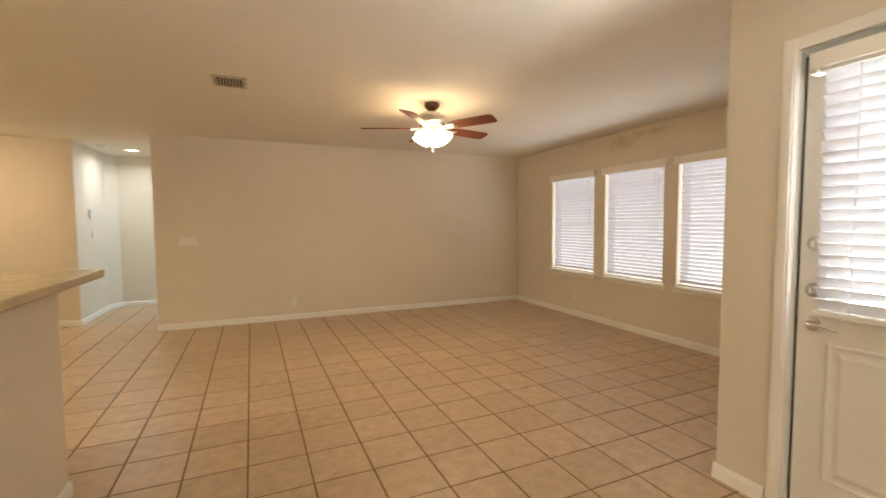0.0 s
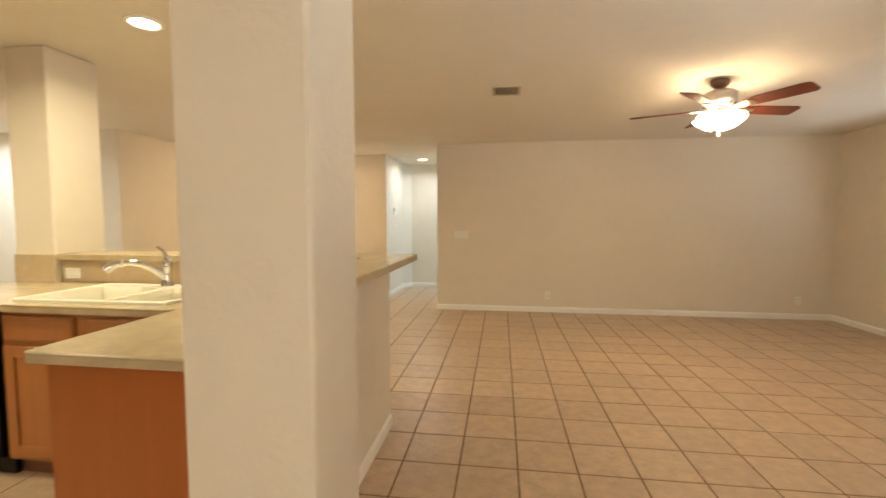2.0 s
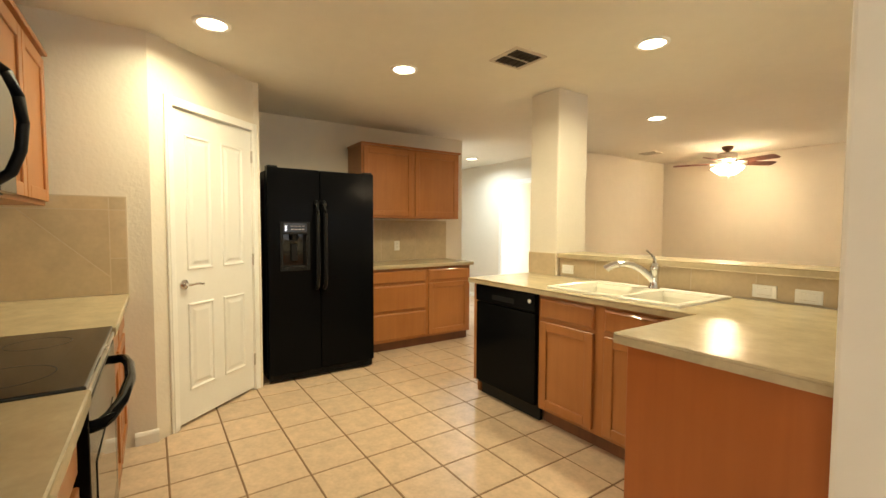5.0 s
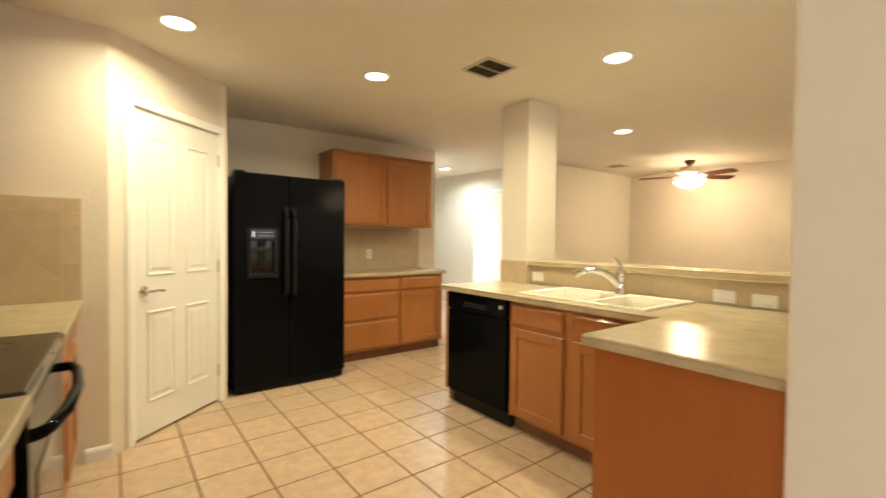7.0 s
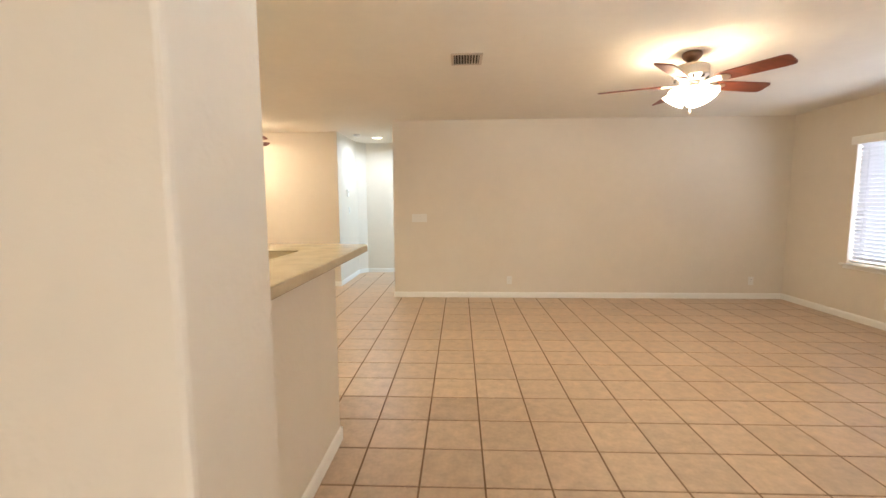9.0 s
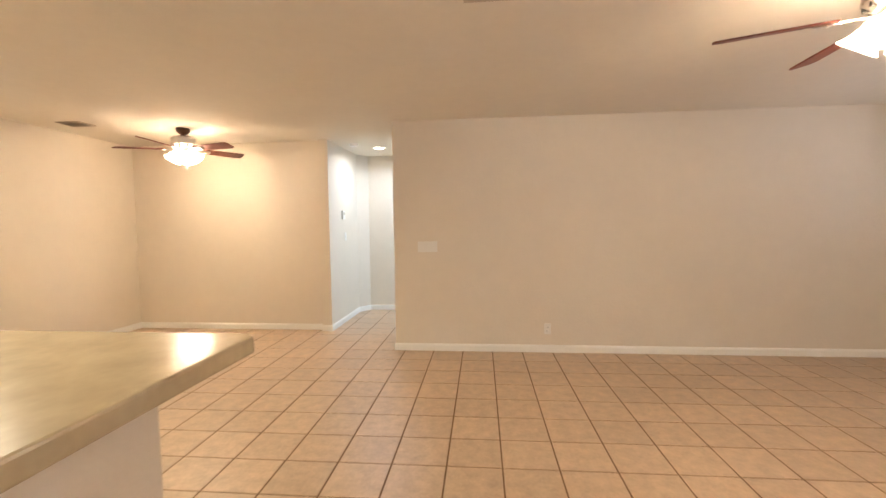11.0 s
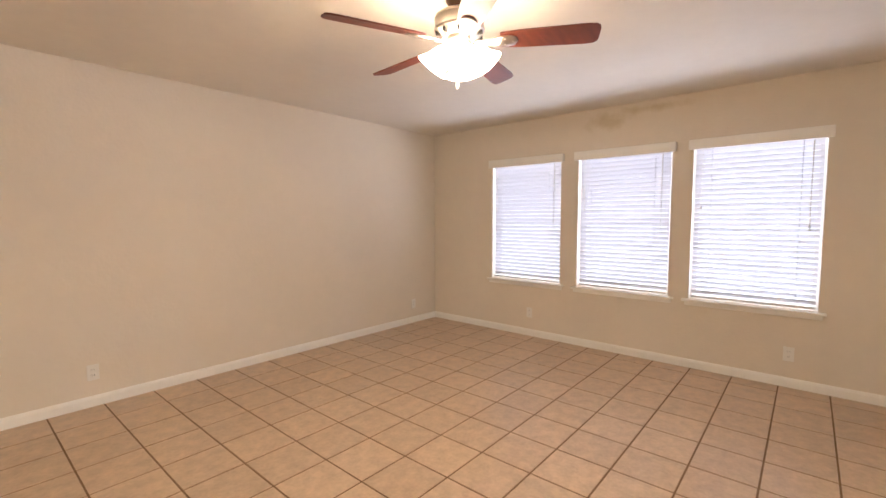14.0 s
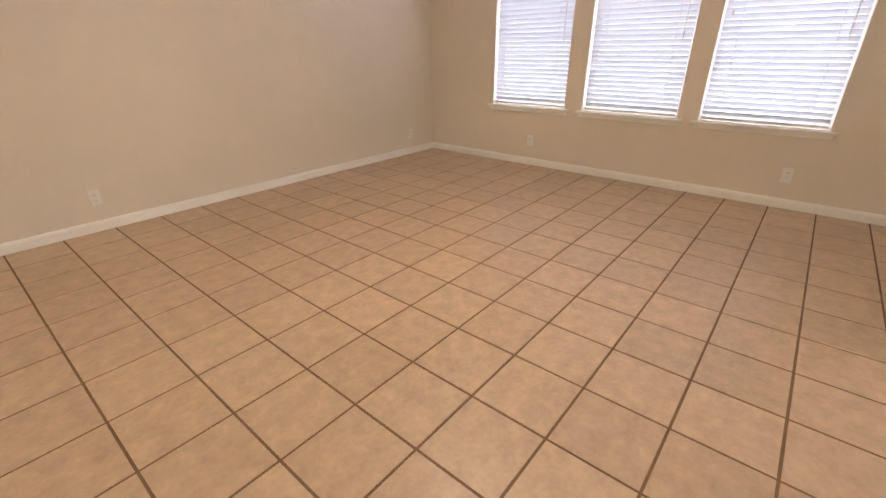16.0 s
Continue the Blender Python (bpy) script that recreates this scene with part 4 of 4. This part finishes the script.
part("paddle", box(0.196, 0.246, 0.030, 0.044, 1.02, 1.17, 0.005, 2), BLACK_MATT, dsp)
part("ice_chute", lathe([(0.034, 0), (0.026, -0.05), (0.020, -0.05), (0.028, 0)], 16, pose(0.22, 0.03, RZ1 - 0.001)), BLACK_MATT, dsp, smooth=True)
part("control_panel", box(0.125, 0.315, -0.0125, -0.0095, 1.262, 1.338, 0.001), GLASS_TOP, dsp, "glossy black control panel")
part("display", box(0.135, 0.152, -0.0140, -0.0122, 1.275, 1.322, 0.0006), CHROME, dsp, "bright display strip")
part("control_marks", boxes(*[(0.185 + 0.03 * i, 0.203 + 0.03 * i, -0.0135, -0.0122, 1.285 + 0.026 * j, 1.289 + 0.026 * j) for i in range(4) for j in range(2)]), VENT, dsp, "pale control marks")
for x in (0.05, FW - 0.05):
    part("hinge_cover", box(x - 0.04, x + 0.04, 0.02, 0.13, FH - 0.022, FH + 0.018, 0.006, 2), BLACK_MATT, fr)

# ---- dishwasher ----
dw = thing("dishwasher", "black built-in dishwasher under the worktop", "dishwasher", pose(-3.442, 2.10, 0))
part("body", box(0.005, 0.635, 0.0, 0.57, 0.09, 0.87), BLACK_MATT, dw)
part("door", box(0.005, 0.635, -0.028, -0.001, 0.115, 0.735, 0.004, 2), BLACK, dw)
cp = part("control_panel", box(0.005, 0.635, -0.034, -0.001, 0.745, 0.868, 0.006, 2), BLACK, dw)
part("pocket_handle", box(0.20, 0.44, -0.038, -0.033, 0.775, 0.81, 0.002), BLACK_MATT, cp)
part("badge", lathe([(0, 0.003), (0.014, 0.003), (0.016, 0)], 16, pose(0.585, -0.034, 0.815, 90)), CHROME, cp)
part("toe_panel", box(0.01, 0.63, 0.03, 0.06, 0.0, 0.10), BLACK_MATT, dw)

# ---- sink and faucet ----
sk = thing("sink", "bisque double-bowl drop-in kitchen sink", "sink", pose(SX0, SY0, 0.915))
sw, sdp = SX1 - SX0, SY1 - SY0
mid = 0.50
bowls = ((0.045, mid - 0.02), (mid + 0.02, sw - 0.045))
rim_rows = [(0, sw, 0, 0.045), (0, sw, sdp - 0.1, sdp), (0, 0.045, 0.045, sdp - 0.1), (sw - 0.045, sw, 0.045, sdp - 0.1), (mid - 0.02, mid + 0.02, 0.045, sdp - 0.1)]
part("rim", boxes(*[(a, b, c, d, -0.004, 0.012) for a, b, c, d in rim_rows]), SINK, sk)
part("rim_roll", tube([(0.006, 0.006, 0.008), (sw - 0.006, 0.006, 0.008), (sw - 0.006, sdp - 0.006, 0.008), (0.006, sdp - 0.006, 0.008), (0.006, 0.006, 0.008)], 0.008, 8), SINK, sk)
for x0, x1 in bowls:
    b = bmesh.new()
    loops = []
    for ins, z in ((0.0, 0.011), (0.008, -0.02), (0.02, -0.15), (0.05, -0.175)):
        loops.append([b.verts.new(v) for v in ((x0 + ins, 0.045 + ins, z), (x1 - ins, 0.045 + ins, z), (x1 - ins, sdp - 0.1 - ins, z), (x0 + ins, sdp - 0.1 - ins, z))])
    for p, q in zip(loops, loops[1:]):
        for i in range(4):
            b.faces.new((p[i], p[(i + 1) % 4], q[(i + 1) % 4], q[i]))
    b.faces.new(loops[-1])
    bo = part("bowl", b, SINK, sk)
    part("drain", lathe([(0, 0.004), (0.03, 0.004), (0.042, 0.001), (0.042, 0)], 20, pose((x0 + x1) / 2, (sdp - 0.055) / 2, -0.1745)), CHROME, bo)
fa = thing("faucet", "chrome pull-out kitchen faucet with a raised lever", "faucet", pose(-2.32, 2.63, 0.927))
part("base", lathe([(0, 0), (0.036, 0), (0.034, 0.008), (0.027, 0.025), (0.025, 0.09), (0.03, 0.115), (0.03, 0.135), (0.022, 0.158), (0, 0.166)], 20), CHROME, fa, smooth=True)
sp = part("spout", tube([(0, 0, 0.04), (-0.02, -0.022, 0.075), (-0.05, -0.05, 0.112), (-0.09, -0.088, 0.142), (-0.13, -0.125, 0.152), (-0.16, -0.152, 0.148)], lambda u: 0.024 - 0.005 * u, 12), CHROME, fa, smooth=True)
part("spray_head", tube([(-0.15, -0.143, 0.150), (-0.165, -0.157, 0.147), (-0.185, -0.174, 0.140), (-0.205, -0.19, 0.126), (-0.215, -0.198, 0.112)], lambda u: 0.020 + 0.007 * u, 12), CHROME, sp, smooth=True)
part("collar", tube([(-0.152, -0.146, 0.1495), (-0.160, -0.153, 0.148)], 0.0235, 12), NICKEL, sp, smooth=True)
part("lever", tube([(0, 0, 0.15), (-0.004, 0.0, 0.185), (-0.022, -0.006, 0.215), (-0.05, -0.014, 0.24)], lambda u: 0.013 - 0.006 * u, 10), CHROME, fa, smooth=True)

# ---- cooking range ----
rg = thing("cooking_range", "black electric range with a glass cooktop", "range", pose(-2.12, -0.175, 0, 0, 0, 180))
part("body", box(0.003, 0.757, 0.02, 0.60, 0.03, 0.885), BLACK_MATT, rg)
part("cooktop", box(0.0, 0.76, -0.02, 0.60, 0.897, 0.921, 0.005, 2), GLASS_TOP, rg, "black glass cooktop")
part("trim", box(0.001, 0.759, -0.024, 0.6, 0.885, 0.898), NICKEL, rg)
for x, y, r in ((0.19, 0.16, 0.10), (0.57, 0.16, 0.085), (0.19, 0.43, 0.075), (0.57, 0.43, 0.10)):
    part("burner_ring", lathe([(r - 0.003, 0), (r - 0.003, 0.0006), (r, 0.0006), (r, 0)], 40, pose(x, y, 0.921)), VENT_DARK, rg)
od = part("oven_door", box(0.004, 0.756, -0.022, 0.019, 0.24, 0.87, 0.006, 2), BLACK, rg)
part("oven_window", box(0.12, 0.64, -0.0245, -0.021, 0.36, 0.68, 0.001), GLASS_TOP, od)
part("handle", tube([(0.05, -0.02, 0.80), (0.055, -0.04, 0.803), (0.08, -0.056, 0.807), (0.18, -0.076, 0.81), (0.38, -0.088, 0.812), (0.58, -0.076, 0.81), (0.68, -0.056, 0.807), (0.705, -0.04, 0.803), (0.71, -0.02, 0.80)], 0.016, 12), BLACK, od, "bowed black oven handle", True)
part("drawer", box(0.004, 0.756, -0.018, 0.019, 0.05, 0.225, 0.005, 2), BLACK, rg)
part("back_panel", box(0.0, 0.76, 0.54, 0.608, 0.921, 1.09, 0.01, 2), BLACK, rg)
for x in (0.07, 0.16, 0.60, 0.69):
    part("knob", lathe([(0, 0.024), (0.017, 0.024), (0.02, 0)], 16, pose(x, 0.54, 1.01, 90)), BLACK_MATT, rg)
for i in range(4):
    part("foot", box((0.03, 0.69)[i % 2], (0.07, 0.73)[i % 2], (0.06, 0.52)[i // 2], (0.10, 0.56)[i // 2], 0, 0.031), BLACK_MATT, rg)
mw = thing("microwave", "black over-the-range microwave oven", "microwave", pose(-2.12, -0.42, 1.41, 0, 0, 180))
part("body", box(0.002, 0.758, 0.02, 0.378, 0, 0.42, 0.004), BLACK_MATT, mw)
part("door", box(0.002, 0.56, -0.015, 0.019, 0.004, 0.416, 0.006, 2), BLACK, mw)
part("control_panel", box(0.565, 0.758, -0.013, 0.019, 0.004, 0.416, 0.004), GLASS_TOP, mw)
part("handle", tube([(0.52, -0.012, 0.03), (0.52, -0.048, 0.06), (0.52, -0.072, 0.13), (0.52, -0.08, 0.21), (0.52, -0.072, 0.29), (0.52, -0.048, 0.36), (0.52, -0.012, 0.39)], 0.016, 12), BLACK_MATT, mw, smooth=True)
wall_cabinet(pose(-2.11, -0.48, 0, 0, 0, 180), 0.765, [(0.02, 0.375), (0.39, 0.745)], "short honey maple cabinet over the microwave", z0=1.835, z1=2.17, depth=0.32)

# ---- bedroom doorway trim ----
bdw = tagged(thing("doorway_bedroom", "white cased doorway to a bright bedroom", "doorway", pose(-6.47, 5.0, 0)), kind="structure")
casing(bdw, 0.0, 0.77, 2.05)

# ---- tiled floor ----
fl = structure("floor", boxes((-8.2, 4.2, -2.42, 9.0, -0.12, -0.0025)), GROUT, "beige ceramic tile floor with brown grout joints", "floor")
P, X0, Y0 = 0.3129, 0.097, 2.857
# the courses run slightly askew of the walls
LAY = Matrix.Translation((X0, Y0, 0)) @ Matrix.Rotation(radians(0.4), 4, "Z") @ Matrix.Translation((-X0, -Y0, 0))


def tile_rows(i, j):
    g, b = 0.004, 0.0025
    x0, x1, y0, y1 = X0 + P * i + g, X0 + P * (i + 1) - g, Y0 + P * j + g, Y0 + P * (j + 1) - g
    return x0, x1, y0, y1, b


tb = bmesh.new()
s = P - 0.008
lo = [tb.verts.new((x, y, -0.004)) for x, y in ((0, 0), (s, 0), (s, s), (0, s))]
up = [tb.verts.new((x, y, 0.0)) for x, y in ((0.0025, 0.0025), (s - 0.0025, 0.0025), (s - 0.0025, s - 0.0025), (0.0025, s - 0.0025))]
tb.faces.new(up)
for k in range(4):
    tb.faces.new((lo[k], lo[(k + 1) % 4], up[(k + 1) % 4], up[k]))
tile_mesh = mesh_of("tile", tb, TILE)
verts, faces = [], []
for i in range(-27, 13):
    for j in range(-17, 20):
        x0, x1, y0, y1, b = tile_rows(i, j)
        near = (-3 <= i <= 9 and -3 <= j <= 10) or (-12 <= i <= -6 and -9 <= j <= -4)
        if near:
            t = new("tile", tile_mesh)
            t.parent = fl
            t.matrix_basis = LAY @ pose(x0, y0, random.uniform(-0.0006, 0.0004))
        else:
            n = len(verts)
            verts += [(x0, y0, -0.004), (x1, y0, -0.004), (x1, y1, -0.004), (x0, y1, -0.004), (x0 + b, y0 + b, 0), (x1 - b, y0 + b, 0), (x1 - b, y1 - b, 0), (x0 + b, y1 - b, 0)]
            faces += [(n + 4, n + 5, n + 6, n + 7)] + [(n + k, n + (k + 1) % 4, n + 4 + (k + 1) % 4, n + 4 + k) for k in range(4)]
far = bpy.data.meshes.new("tile_field")
far.from_pydata([LAY @ Vector(v) for v in verts], [], faces)
far.materials.append(TILE_FIELD)
ff = new("tile_field", far)
ff.parent = fl
tagged(ff, "beige ceramic floor tiles further off", kind="stuff")
